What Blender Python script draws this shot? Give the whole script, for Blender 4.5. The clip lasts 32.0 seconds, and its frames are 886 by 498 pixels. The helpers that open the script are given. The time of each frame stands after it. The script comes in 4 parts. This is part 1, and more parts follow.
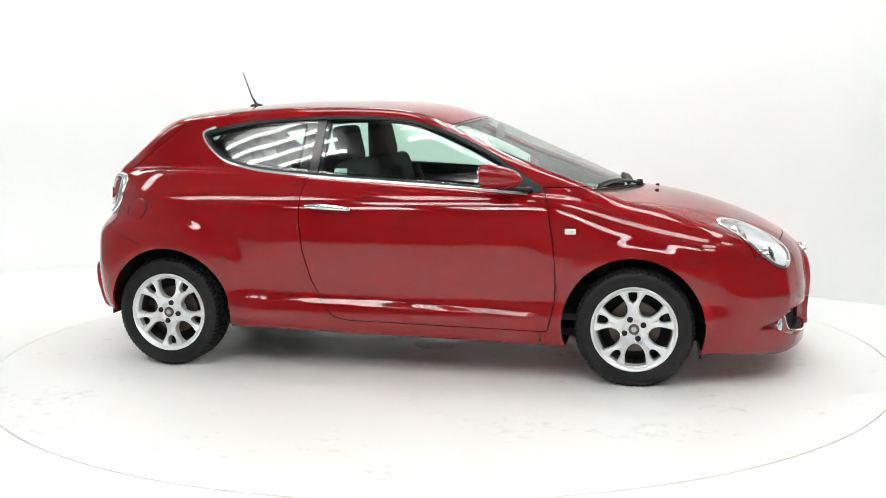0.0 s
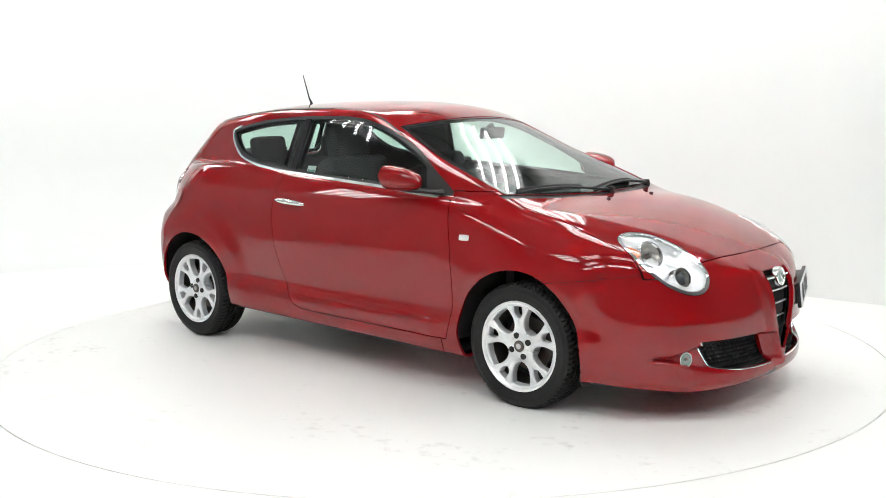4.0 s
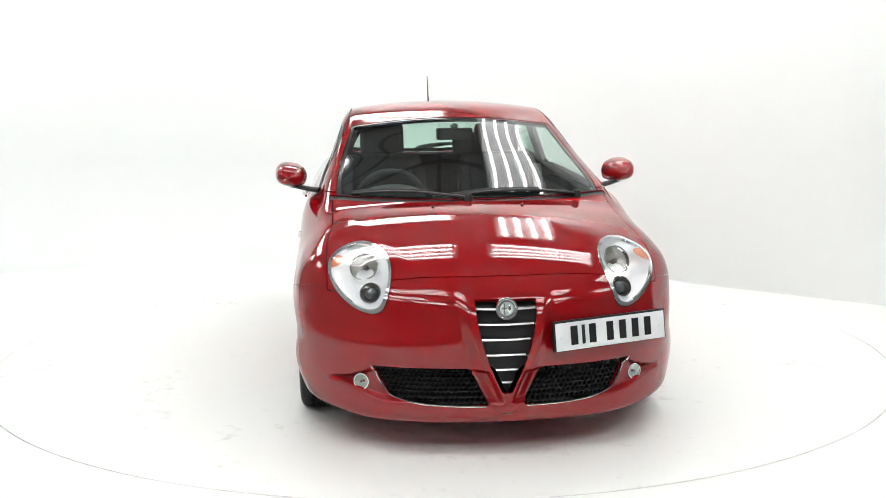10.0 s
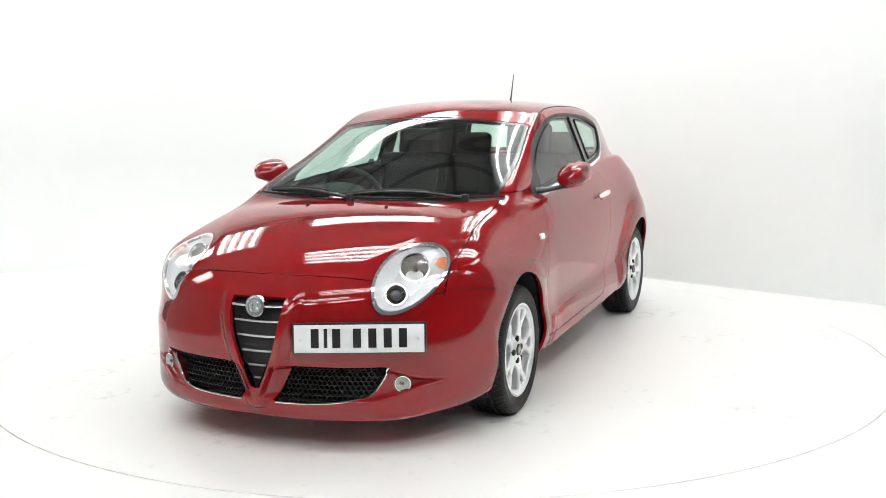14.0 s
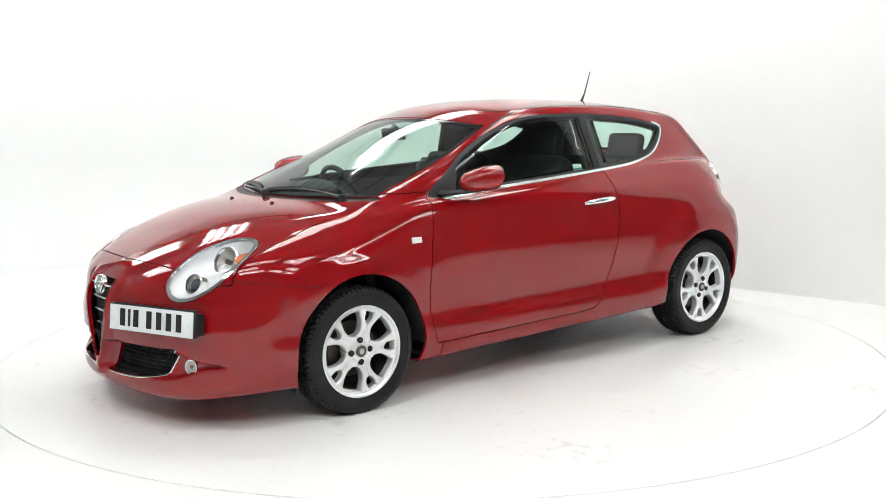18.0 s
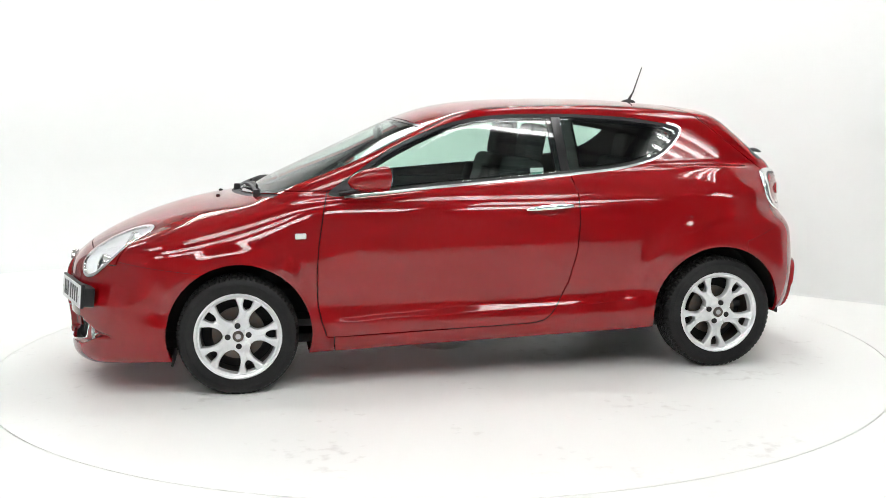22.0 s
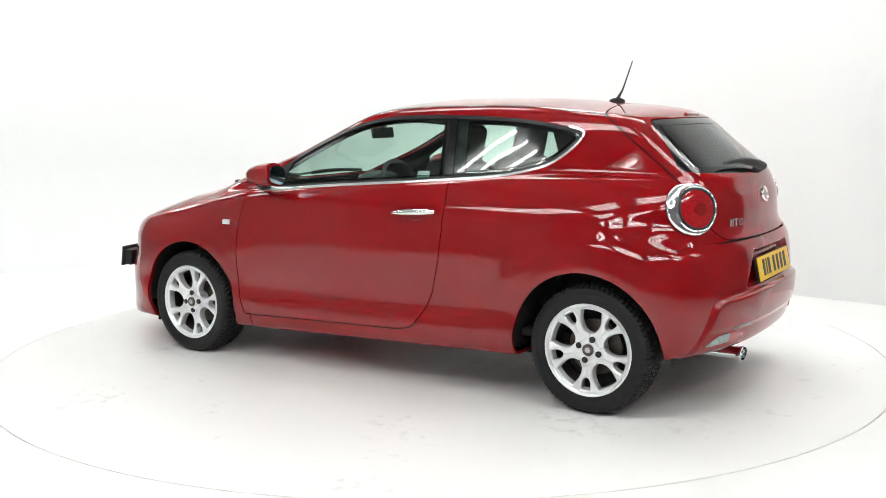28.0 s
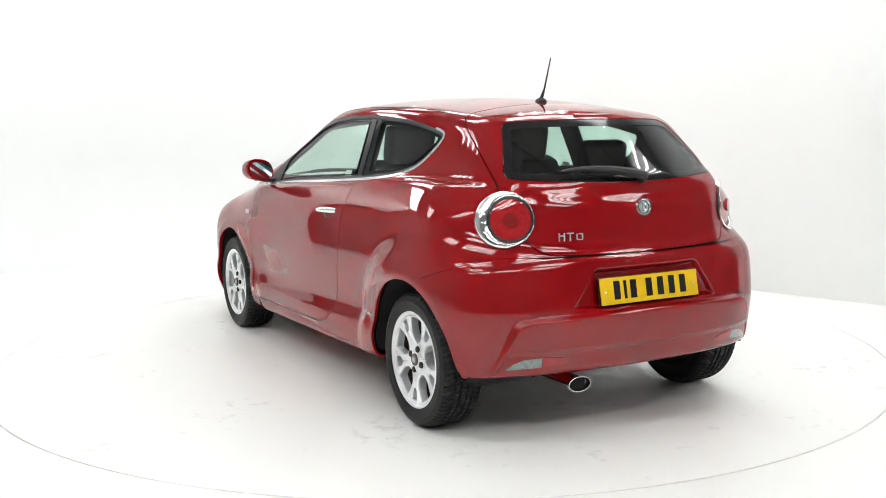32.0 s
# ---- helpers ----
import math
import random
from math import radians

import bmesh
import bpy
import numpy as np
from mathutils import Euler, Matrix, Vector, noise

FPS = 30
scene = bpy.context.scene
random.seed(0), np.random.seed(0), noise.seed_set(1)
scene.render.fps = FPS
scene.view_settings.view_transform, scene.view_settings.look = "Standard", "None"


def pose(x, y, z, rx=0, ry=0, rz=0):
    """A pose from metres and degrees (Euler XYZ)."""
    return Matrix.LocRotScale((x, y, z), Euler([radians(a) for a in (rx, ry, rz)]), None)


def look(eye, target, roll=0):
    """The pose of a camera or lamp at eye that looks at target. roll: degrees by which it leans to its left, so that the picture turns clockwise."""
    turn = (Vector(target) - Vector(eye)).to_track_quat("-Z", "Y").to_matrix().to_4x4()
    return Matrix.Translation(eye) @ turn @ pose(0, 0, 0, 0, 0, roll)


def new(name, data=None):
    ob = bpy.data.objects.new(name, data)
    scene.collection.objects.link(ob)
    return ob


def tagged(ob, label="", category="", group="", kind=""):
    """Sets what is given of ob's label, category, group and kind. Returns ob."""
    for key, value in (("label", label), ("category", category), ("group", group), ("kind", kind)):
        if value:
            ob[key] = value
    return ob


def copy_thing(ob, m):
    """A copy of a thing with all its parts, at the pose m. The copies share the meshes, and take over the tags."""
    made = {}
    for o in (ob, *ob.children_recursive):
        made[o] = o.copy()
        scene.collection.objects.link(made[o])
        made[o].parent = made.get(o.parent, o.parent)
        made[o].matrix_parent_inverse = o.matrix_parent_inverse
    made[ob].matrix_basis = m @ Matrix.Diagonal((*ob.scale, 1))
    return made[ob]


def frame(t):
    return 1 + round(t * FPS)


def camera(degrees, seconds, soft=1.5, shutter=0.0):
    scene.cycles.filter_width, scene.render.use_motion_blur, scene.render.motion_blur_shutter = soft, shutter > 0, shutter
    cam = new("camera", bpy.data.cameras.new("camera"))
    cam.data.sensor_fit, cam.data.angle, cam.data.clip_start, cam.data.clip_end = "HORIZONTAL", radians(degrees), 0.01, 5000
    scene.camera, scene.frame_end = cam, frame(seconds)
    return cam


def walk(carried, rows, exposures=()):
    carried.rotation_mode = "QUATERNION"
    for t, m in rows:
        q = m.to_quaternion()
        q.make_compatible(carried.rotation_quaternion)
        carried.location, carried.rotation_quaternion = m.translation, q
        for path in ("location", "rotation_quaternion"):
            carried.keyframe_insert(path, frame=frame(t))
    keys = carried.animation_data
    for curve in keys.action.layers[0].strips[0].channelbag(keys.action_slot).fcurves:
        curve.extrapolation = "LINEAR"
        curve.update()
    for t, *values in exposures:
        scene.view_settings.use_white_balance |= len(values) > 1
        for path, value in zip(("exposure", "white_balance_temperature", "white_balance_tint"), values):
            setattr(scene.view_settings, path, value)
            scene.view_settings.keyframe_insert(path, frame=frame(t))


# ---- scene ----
cam = camera(46.83, 32.0, soft=0.75)
EYE = Vector((0.0, -5.994, 1.373))
still = look(EYE, EYE + Vector((0.0219, 5.947, -0.7956)), -0.598)
walk(cam, [(0.0, still), (32.0, still)])
CAR_Y = 0.053          # the car stands this far off the turntable's axis


def turn(t):
    """The turntable's heading in degrees at t seconds."""
    u = t * (32 - t)
    return -12.56 - 7.156 * t - math.degrees(0.00072 * u * 1e-2 + 0.00091 * u * (t - 16) * 1e-3)


# ---- world and light ----
world = bpy.data.worlds.new("studio_air")
world.use_nodes = True
world.node_tree.nodes["Background"].inputs[0].default_value = (0.9, 0.95, 1.0, 1)
world.node_tree.nodes["Background"].inputs[1].default_value = 0.3
scene.world = world
scene.view_settings.exposure = 0.0


# ---- materials ----
def material(name, color, rough=0.5, metal=0.0, coat=0.0, trans=0.0, ior=1.45, emit=0.0, grain=None, bump=0.0, spec=0.5):
    """A Principled material; grain = (scale, amount, colour 2) mottles its colour at two scales."""
    m = bpy.data.materials.new(name)
    m.use_nodes = True
    nt = m.node_tree
    b = nt.nodes["Principled BSDF"]
    b.inputs["Base Color"].default_value = (*color, 1)
    b.inputs["Roughness"].default_value = rough
    b.inputs["Metallic"].default_value = metal
    b.inputs["Coat Weight"].default_value = coat
    b.inputs["Coat Roughness"].default_value = 0.02
    b.inputs["Transmission Weight"].default_value = trans
    b.inputs["IOR"].default_value = ior
    b.inputs["Specular IOR Level"].default_value = spec
    if emit:
        b.inputs["Emission Color"].default_value = (*color, 1)
        b.inputs["Emission Strength"].default_value = emit
    if grain:
        scale, amount, second, low, high = (*grain, 0.18, 0.42)[:5]
        tc = nt.nodes.new("ShaderNodeTexCoord")
        n1, n2 = nt.nodes.new("ShaderNodeTexNoise"), nt.nodes.new("ShaderNodeTexNoise")
        n1.inputs["Scale"].default_value, n2.inputs["Scale"].default_value = scale, scale * 9
        n1.inputs["Detail"].default_value = n2.inputs["Detail"].default_value = 6
        mul = nt.nodes.new("ShaderNodeMath")
        mul.operation = "MULTIPLY"
        ramp = nt.nodes.new("ShaderNodeMapRange")
        ramp.inputs["From Min"].default_value, ramp.inputs["From Max"].default_value = low, high
        ramp.inputs["To Max"].default_value = amount
        mix = nt.nodes.new("ShaderNodeMix")
        mix.data_type = "RGBA"
        mix.inputs[6].default_value, mix.inputs[7].default_value = (*color, 1), (*second, 1)
        for n in (n1, n2):
            nt.links.new(tc.outputs["Object"], n.inputs["Vector"])
        nt.links.new(n1.outputs["Fac"], mul.inputs[0])
        nt.links.new(n2.outputs["Fac"], mul.inputs[1])
        nt.links.new(mul.outputs[0], ramp.inputs["Value"])
        nt.links.new(ramp.outputs[0], mix.inputs[0])
        nt.links.new(mix.outputs[2], b.inputs["Base Color"])
        if bump:
            bn = nt.nodes.new("ShaderNodeBump")
            bn.inputs["Strength"].default_value = bump
            bn.inputs["Distance"].default_value = 0.002
            nt.links.new(n2.outputs["Fac"], bn.inputs["Height"])
            nt.links.new(bn.outputs[0], b.inputs["Normal"])
    return m


def glass_material(name, tint, rough=0.0):
    """Thin window glass: a clear, slightly green pane with a mirror sheen at grazing angles."""
    m = bpy.data.materials.new(name)
    m.use_nodes = True
    nt = m.node_tree
    nt.nodes.clear()
    out = nt.nodes.new("ShaderNodeOutputMaterial")
    tr, gl = nt.nodes.new("ShaderNodeBsdfTransparent"), nt.nodes.new("ShaderNodeBsdfGlossy")
    mix, lw = nt.nodes.new("ShaderNodeMixShader"), nt.nodes.new("ShaderNodeLayerWeight")
    power, add = nt.nodes.new("ShaderNodeMath"), nt.nodes.new("ShaderNodeMath")
    power.operation, add.operation = "POWER", "MULTIPLY_ADD"
    power.inputs[1].default_value, add.inputs[1].default_value, add.inputs[2].default_value = 5.0, 0.92, 0.08
    lw.inputs[0].default_value = 0.5
    tr.inputs[0].default_value = (*tint, 1)
    gl.inputs["Roughness"].default_value = rough
    nt.links.new(lw.outputs["Facing"], power.inputs[0])
    nt.links.new(power.outputs[0], add.inputs[0])
    nt.links.new(add.outputs[0], mix.inputs[0])
    nt.links.new(tr.outputs[0], mix.inputs[1])
    nt.links.new(gl.outputs[0], mix.inputs[2])
    nt.links.new(mix.outputs[0], out.inputs[0])
    return m


PAINT = material("red_car_paint", (0.262, 0.0018, 0.0040), rough=0.45, coat=1.0, spec=0.0, grain=(300, 0.12, (0.23, 0.0018, 0.0040)))
PAINT.node_tree.nodes["Principled BSDF"].inputs["Coat IOR"].default_value = 1.6
BLACK = material("black_plastic", (0.012, 0.012, 0.013), rough=0.45, grain=(40, 0.4, (0.02, 0.02, 0.02)))
GLOSS_BLACK = material("gloss_black_trim", (0.008, 0.008, 0.009), rough=0.12)
RUBBER = material("tyre_rubber", (0.013, 0.013, 0.0135), rough=0.5, grain=(25, 0.6, (0.024, 0.024, 0.023)), bump=0.3, spec=0.28)
SILVER = material("silver_alloy", (0.84, 0.85, 0.86), rough=0.30, metal=0.55, grain=(60, 0.3, (0.62, 0.63, 0.64)))
CHROME = material("chrome", (0.88, 0.88, 0.88), rough=0.06, metal=1.0)
STEEL = material("worn_steel", (0.13, 0.12, 0.11), rough=0.45, metal=0.9, grain=(30, 0.7, (0.16, 0.10, 0.07)))
# real linings, and the stand-in for shade in gaps, wheels and exhaust
LINER = material("dark_lining_and_shade", (0.02, 0.02, 0.021), rough=0.8, grain=(15, 0.5, (0.03, 0.03, 0.03)))
CLOTH = material("dark_seat_cloth", (0.018, 0.018, 0.02), rough=0.9, grain=(120, 0.6, (0.03, 0.03, 0.032)), bump=0.3)
HEADLINING = material("grey_headlining", (0.30, 0.30, 0.29), rough=0.9, grain=(80, 0.4, (0.25, 0.25, 0.24)))
GLASS = glass_material("window_glass", (0.72, 0.88, 0.81))
GLASS_SCREEN = glass_material("windscreen_glass", (0.76, 0.89, 0.83))
CLEAR = glass_material("clear_lens", (0.97, 0.98, 0.98))
LAMP_BOWL = material("lamp_bowl", (0.94, 0.95, 0.97), rough=0.3, metal=0.2, coat=0.5, grain=(14, 0.5, (0.80, 0.82, 0.85)))
BRIGHT_TRIM = material("bright_trim", (0.90, 0.91, 0.92), rough=0.14, metal=0.6)
FOG_GLASS = material("fog_reflector", (0.42, 0.40, 0.37), rough=0.25, metal=0.5, grain=(150, 0.8, (0.7, 0.69, 0.66)))
RIBBED = material("ribbed_clear_lens", (0.30, 0.30, 0.29), rough=0.2, metal=0.4, coat=1.0, grain=(60, 0.9, (0.10, 0.10, 0.105)))
LENS_DARK = material("dark_lens", (0.03, 0.035, 0.045), rough=0.04, coat=1.0)
AMBER = material("amber_lens", (0.75, 0.22, 0.10), rough=0.15, coat=1.0)
RED_DARK = material("dark_red_lens", (0.24, 0.006, 0.005), rough=0.1, coat=1.0)
MIRROR = material("mirror_glass", (0.55, 0.72, 0.80), rough=0.02, metal=1.0)
DASH = material("grey_dashboard", (0.035, 0.036, 0.038), rough=0.7, grain=(200, 0.5, (0.05, 0.05, 0.052)), bump=0.4)
WHITE_LENS = material("white_lens", (0.80, 0.80, 0.78), rough=0.2, coat=0.6)
BADGE_GREEN = material("badge_inset", (0.42, 0.46, 0.46), rough=0.3, grain=(60, 0.7, (0.12, 0.20, 0.22)))
STICKER_GREEN = material("sticker_green", (0.15, 0.42, 0.35), rough=0.5)
RED_LENS = material("red_lens", (0.42, 0.006, 0.010), rough=0.08, coat=1.0, grain=(70, 0.7, (0.17, 0.0, 0.002)))
WHITE_PLATE = material("white_plate", (0.78, 0.79, 0.80), rough=0.35)
YELLOW_PLATE = material("yellow_plate", (0.80, 0.50, 0.01), rough=0.35)
INK = material("black_ink", (0.01, 0.01, 0.012), rough=0.4)
FLOOR_WHITE = material("white_floor_paint", (0.90, 0.91, 0.885), rough=0.5, grain=(1.3, 0.25, (0.84, 0.85, 0.825)))
TABLE_WHITE = material("white_turntable_paint", (0.90, 0.91, 0.885), rough=0.42, grain=(1.7, 0.5, (0.50, 0.48, 0.45), 0.335, 0.5))
WALL_WHITE = material("white_wall_paint", (0.79, 0.805, 0.795), rough=0.7, grain=(0.8, 0.15, (0.75, 0.765, 0.755)))
GREY_WALL = material("grey_studio_wall", (0.16, 0.16, 0.165), rough=0.8, grain=(1.0, 0.5, (0.12, 0.12, 0.125)))
SIDE_WALL = material("mid_grey_wall", (0.32, 0.32, 0.325), rough=0.8, grain=(1.0, 0.5, (0.27, 0.27, 0.275)))
CEILING_GREY = material("grey_ceiling", (0.42, 0.42, 0.42), rough=0.8, grain=(1.0, 0.5, (0.36, 0.36, 0.365)))
TUBE = material("lit_tube", (1.0, 1.0, 1.0), emit=13.75)


# ---- mesh helpers ----
def mesh_object(name, verts, faces, mat, parent=None, label="", smooth=True, normals=None):
    me = bpy.data.meshes.new(name)
    me.from_pydata([tuple(v) for v in verts], [], [tuple(int(i) for i in f) for f in faces])
    me.materials.append(mat)
    if smooth:
        me.shade_smooth()
    if normals is not None:
        me.normals_split_custom_set_from_vertices([tuple(n) for n in normals])
    ob = new(name, me)
    ob.parent = parent
    return tagged(ob, label)


def part(name, bm, mat, parent=None, label="", smooth=True, sharp=35):
    me = bpy.data.meshes.new(name)
    bmesh.ops.recalc_face_normals(bm, faces=bm.faces)
    bm.to_mesh(me)
    bm.free()
    me.materials.append(mat)
    if smooth:
        me.shade_smooth()
        me.set_sharp_from_angle(angle=radians(sharp))
    ob = new(name, me)
    ob.parent = parent
    return tagged(ob, label)


def box(sx, sy, sz, m=None, bevel=0.0, seg=2):
    bm = bmesh.new()
    bmesh.ops.create_cube(bm, size=1)
    bmesh.ops.scale(bm, vec=(sx, sy, sz), verts=bm.verts)
    if bevel:
        bmesh.ops.bevel(bm, geom=bm.edges[:], offset=bevel, segments=seg, affect="EDGES", profile=0.6)
    if m is not None:
        bm.transform(m)
    return bm


def lathe(profile, n=48, m=None):
    """Turns (radius, height) pairs round the z axis."""
    bm = bmesh.new()
    rings = []
    for r, h in profile:
        rings.append([bm.verts.new((r * math.cos(2 * math.pi * i / n), r * math.sin(2 * math.pi * i / n), h)) for i in range(n)] if r > 1e-6 else [bm.verts.new((0, 0, h))])
    for a, b in zip(rings, rings[1:]):
        for i in range(n):
            q = [a[i % len(a)], a[(i + 1) % len(a)], b[(i + 1) % len(b)], b[i % len(b)]]
            q = list(dict.fromkeys(q))
            if len(q) > 2:
                bm.faces.new(q)
    if m is not None:
        bm.transform(m)
    return bm


def tube(points, r, n=8, closed=False, flat=1.0):
    """A round bar along points; r may be a list."""
    bm = bmesh.new()
    pts = [Vector(p) for p in points]
    k = len(pts)
    rings = []
    for i, p in enumerate(pts):
        a, b = (pts[(i - 1) % k], pts[(i + 1) % k]) if closed else (pts[max(i - 1, 0)], pts[min(i + 1, k - 1)])
        d = (b - a).normalized()
        s = d.cross(Vector((0, 0, 1)) if abs(d.z) < 0.9 else Vector((1, 0, 0))).normalized()
        u = s.cross(d)
        rr = r[i] if isinstance(r, (list, tuple)) else r
        rings.append([bm.verts.new(p + rr * (math.cos(2 * math.pi * j / n) * s + flat * math.sin(2 * math.pi * j / n) * u)) for j in range(n)])
    for i in range(k if closed else k - 1):
        a, b = rings[i], rings[(i + 1) % k]
        for j in range(n):
            bm.faces.new((a[j], a[(j + 1) % n], b[(j + 1) % n], b[j]))
    if not closed:
        bm.faces.new(rings[0]), bm.faces.new(rings[-1])
    return bm


def merged(*bms):
    """Joins bmeshes into the first."""
    first = bms[0]
    for b in bms[1:]:
        me = bpy.data.meshes.new("joint")
        b.to_mesh(me)
        b.free()
        first.from_mesh(me)
        bpy.data.meshes.remove(me)
    return first


# ---- the room ----
def flat_sheet(name, corners, mat, label, thick=(0, 0, -0.1)):
    bm = bmesh.new()
    vs = [bm.verts.new(c) for c in corners]
    f = bm.faces.new(vs)
    g = bmesh.ops.extrude_face_region(bm, geom=[f])
    bmesh.ops.translate(bm, vec=thick, verts=[v for v in g["geom"] if isinstance(v, bmesh.types.BMVert)])
    return tagged(part(name, bm, mat, None, label, smooth=False), kind="structure")


R_TABLE = 2.504
ROOM = dict(left=-5.6, right=5.6, back=4.4, front=-7.6, top=3.9)


def backdrop():
    """The white studio wall: aslant behind the turntable, then curving round to the side, its foot more and more coved."""
    T = ROOM["top"]
    plan = [(4.35, -0.09), (3.12, 1.03), (2.1, 1.95), (1.2, 2.76), (0.4, 3.40), (-0.6, 3.95), (-1.8, 4.25), (-3.2, 4.2), (-4.3, 3.75), (-5.05, 3.0)]
    pts = [Vector((*p, 0)) for p in smooth_outline(plan, 5, closed=False)]
    bm = bmesh.new()
    rows, back = [], []
    n = len(pts)
    for i, p in enumerate(pts):
        d = (pts[min(i + 1, n - 1)] - pts[max(i - 1, 0)]).normalized()
        inward = Vector((-d.y, d.x, 0))
        r = 0.015 + 0.9 * max(0.0, min(1.0, (i / n - 0.40) / 0.20))
        rows.append([bm.verts.new(p + inward * (r - r * math.sin(a)) + Vector((0, 0, r - r * math.cos(a) + 0.002))) for a in [k * math.pi / 20 for k in range(11)]] + [bm.verts.new(p + Vector((0, 0, T)))])
        back.append([bm.verts.new(p - inward * 0.1), bm.verts.new(p - inward * 0.1 + Vector((0, 0, T)))])
    for i in range(n - 1):
        for k in range(11):
            bm.faces.new((rows[i][k], rows[i + 1][k], rows[i + 1][k + 1], rows[i][k + 1]))
        bm.faces.new((back[i][0], back[i][1], back[i + 1][1], back[i + 1][0]))
        bm.faces.new((rows[i][11], rows[i + 1][11], back[i + 1][1], back[i][1]))
        bm.faces.new((rows[i][0], back[i][0], back[i + 1][0], rows[i + 1][0]))
    tagged(part("wall_backdrop", bm, WALL_WHITE, None, "white painted studio wall curving round with a coved foot"), kind="structure")


def build_room():
    # floor with a round hole for the turntable
    bm = bmesh.new()
    n = 160
    inner, outer = [], []
    for i in range(n):
        a = 2 * math.pi * i / n
        c, s = math.cos(a), math.sin(a)
        inner.append(bm.verts.new(((R_TABLE + 0.007) * c, (R_TABLE + 0.007) * s, 0)))
        k = 11 / max(abs(c), abs(s))
        outer.append(bm.verts.new((k * c, k * s, 0)))
    low = [bm.verts.new((v.co.x, v.co.y, -0.06)) for v in inner]
    for i in range(n):
        j = (i + 1) % n
        bm.faces.new((inner[i], outer[i], outer[j], inner[j]))
        bm.faces.new((inner[j], low[j], low[i], inner[i]))
    tagged(part("floor", bm, FLOOR_WHITE, None, "white painted studio floor round the turntable", smooth=False), kind="structure")
    # added black sheet: its colour gives the shade in the turntable's edge gap
    tagged(part("pit", lathe([(0, -0.06), (2.6, -0.06), (2.6, -0.08), (0, -0.08)], 64), BLACK, None, "unseen black sheet that keeps the gap round the turntable dark", smooth=False), kind="structure")
    L, R, B, F, T = (ROOM[k] for k in ("left", "right", "back", "front", "top"))
    backdrop()
    flat_sheet("wall_left", [(L, B, 0), (L, F, 0), (L, F, T), (L, B, T)], SIDE_WALL, "mid grey side wall of the studio", (-0.1, 0, 0))
    flat_sheet("wall_corner", [(L, B, 0), (L, B, T), (-3.9, B, T), (-3.9, B, 0)], SIDE_WALL, "mid grey wall beside the white backdrop", (0, 0.1, 0))
    flat_sheet("wall_right", [(R, F, 0), (R, -0.05, 0), (R, -0.05, T), (R, F, T)], GREY_WALL, "dark grey side wall of the studio", (0.1, 0, 0))
    flat_sheet("wall_return", [(4.3, -0.05, 0), (4.3, -0.05, T), (R, -0.05, T), (R, -0.05, 0)], GREY_WALL, "dark grey return beside the white backdrop", (0, 0.1, 0))
    flat_sheet("wall_front", [(L, F, 0), (R, F, 0), (R, F, T), (L, F, T)], GREY_WALL, "dark grey wall of the studio", (0, -0.1, 0))
    flat_sheet("ceiling", [(L, F, T), (R, F, T), (R, B, T), (L, B, T)], CEILING_GREY, "grey studio ceiling", (0, 0, 0.1))
    ribs = [box(R - L, 0.035, 0.03, pose((L + R) / 2, F + 0.3 + 0.46 * i, T - 0.015)) for i in range(26)] + [box(0.05, B - F, 0.05, pose(x, (B + F) / 2, T - 0.027)) for x in (-3.7, -1.85, 0.0, 1.85, 3.7)]
    tagged(part("ceiling_ribs", merged(*ribs), GREY_WALL, None, "dark ribs under the grey ceiling", smooth=False), kind="structure")
    table = tagged(part("turntable", lathe([(0, 0), (1.0, 0), (2.0, 0), (R_TABLE - 0.002, 0), (R_TABLE, -0.003), (R_TABLE, -0.055), (0, -0.055)], 160), TABLE_WHITE, None, "", sharp=30),
                   "white painted round turntable with tyre scuffs", "turntable")
    part("centre_cap", lathe([(0, 0.003), (0.15, 0.003), (0.153, 0.0015), (0.153, -0.004)], 64), TABLE_WHITE, table, "round cover plate at the centre")
    part("edge_strip", lathe([(R_TABLE - 0.03, 0.0012), (R_TABLE - 0.001, 0.0012), (R_TABLE + 0.0005, -0.002), (R_TABLE + 0.0005, -0.05), (R_TABLE - 0.03, -0.002)], 160), TABLE_WHITE, table, "rim of the turntable")
    return table


def build_lamps():
    first = new("ceiling_light")
    tagged(first, "bank of four lit fluorescent tubes on a white batten", "ceiling light", "ceiling light banks")
    part("batten", box(0.78, 1.75, 0.05, pose(0, 0, 0.06), 0.01), WALL_WHITE, first)
    for y in (-0.6, 0.6):
        part("hanger", lathe([(0, 0.08), (0.008, 0.08), (0.008, 0.30), (0, 0.30)], 8, pose(0, y, 0)), STEEL, first, "thin steel hanger rod")
    for i in range(4):
        part("tube", lathe([(0, -0.8), (0.022, -0.8), (0.022, 0.8), (0, 0.8)], 10, pose(-0.285 + 0.19 * i, 0, 0, 90)), TUBE, first)
    # banks at y -4.3 and x -4.4 are added fill, not known fixtures
    across = [(-0.75, 2.7), (-4.4, 2.7), (-4.4, 0.2), (-0.75, 0.2), (1.35, 0.2)] + [(x, -2.85) for x in (-3.3, -0.95, 1.5, 4.55)] + [(x, -4.3) for x in (-1.9, 2.6)] + [(x, -5.6) for x in (-3.6, -1.4, 0.75, 2.9)]
    along = [(1.0, 1.85), (2.9, -0.6), (-2.7, 2.4)]
    for i, (x, y, r) in enumerate([(*a, 90) for a in across] + [(*a, 0) for a in along]):
        if i == 0:
            first.matrix_basis = pose(x, y, 3.6, 0, 0, r)
        else:
            copy_thing(first, pose(x, y, 3.6, 0, 0, r))


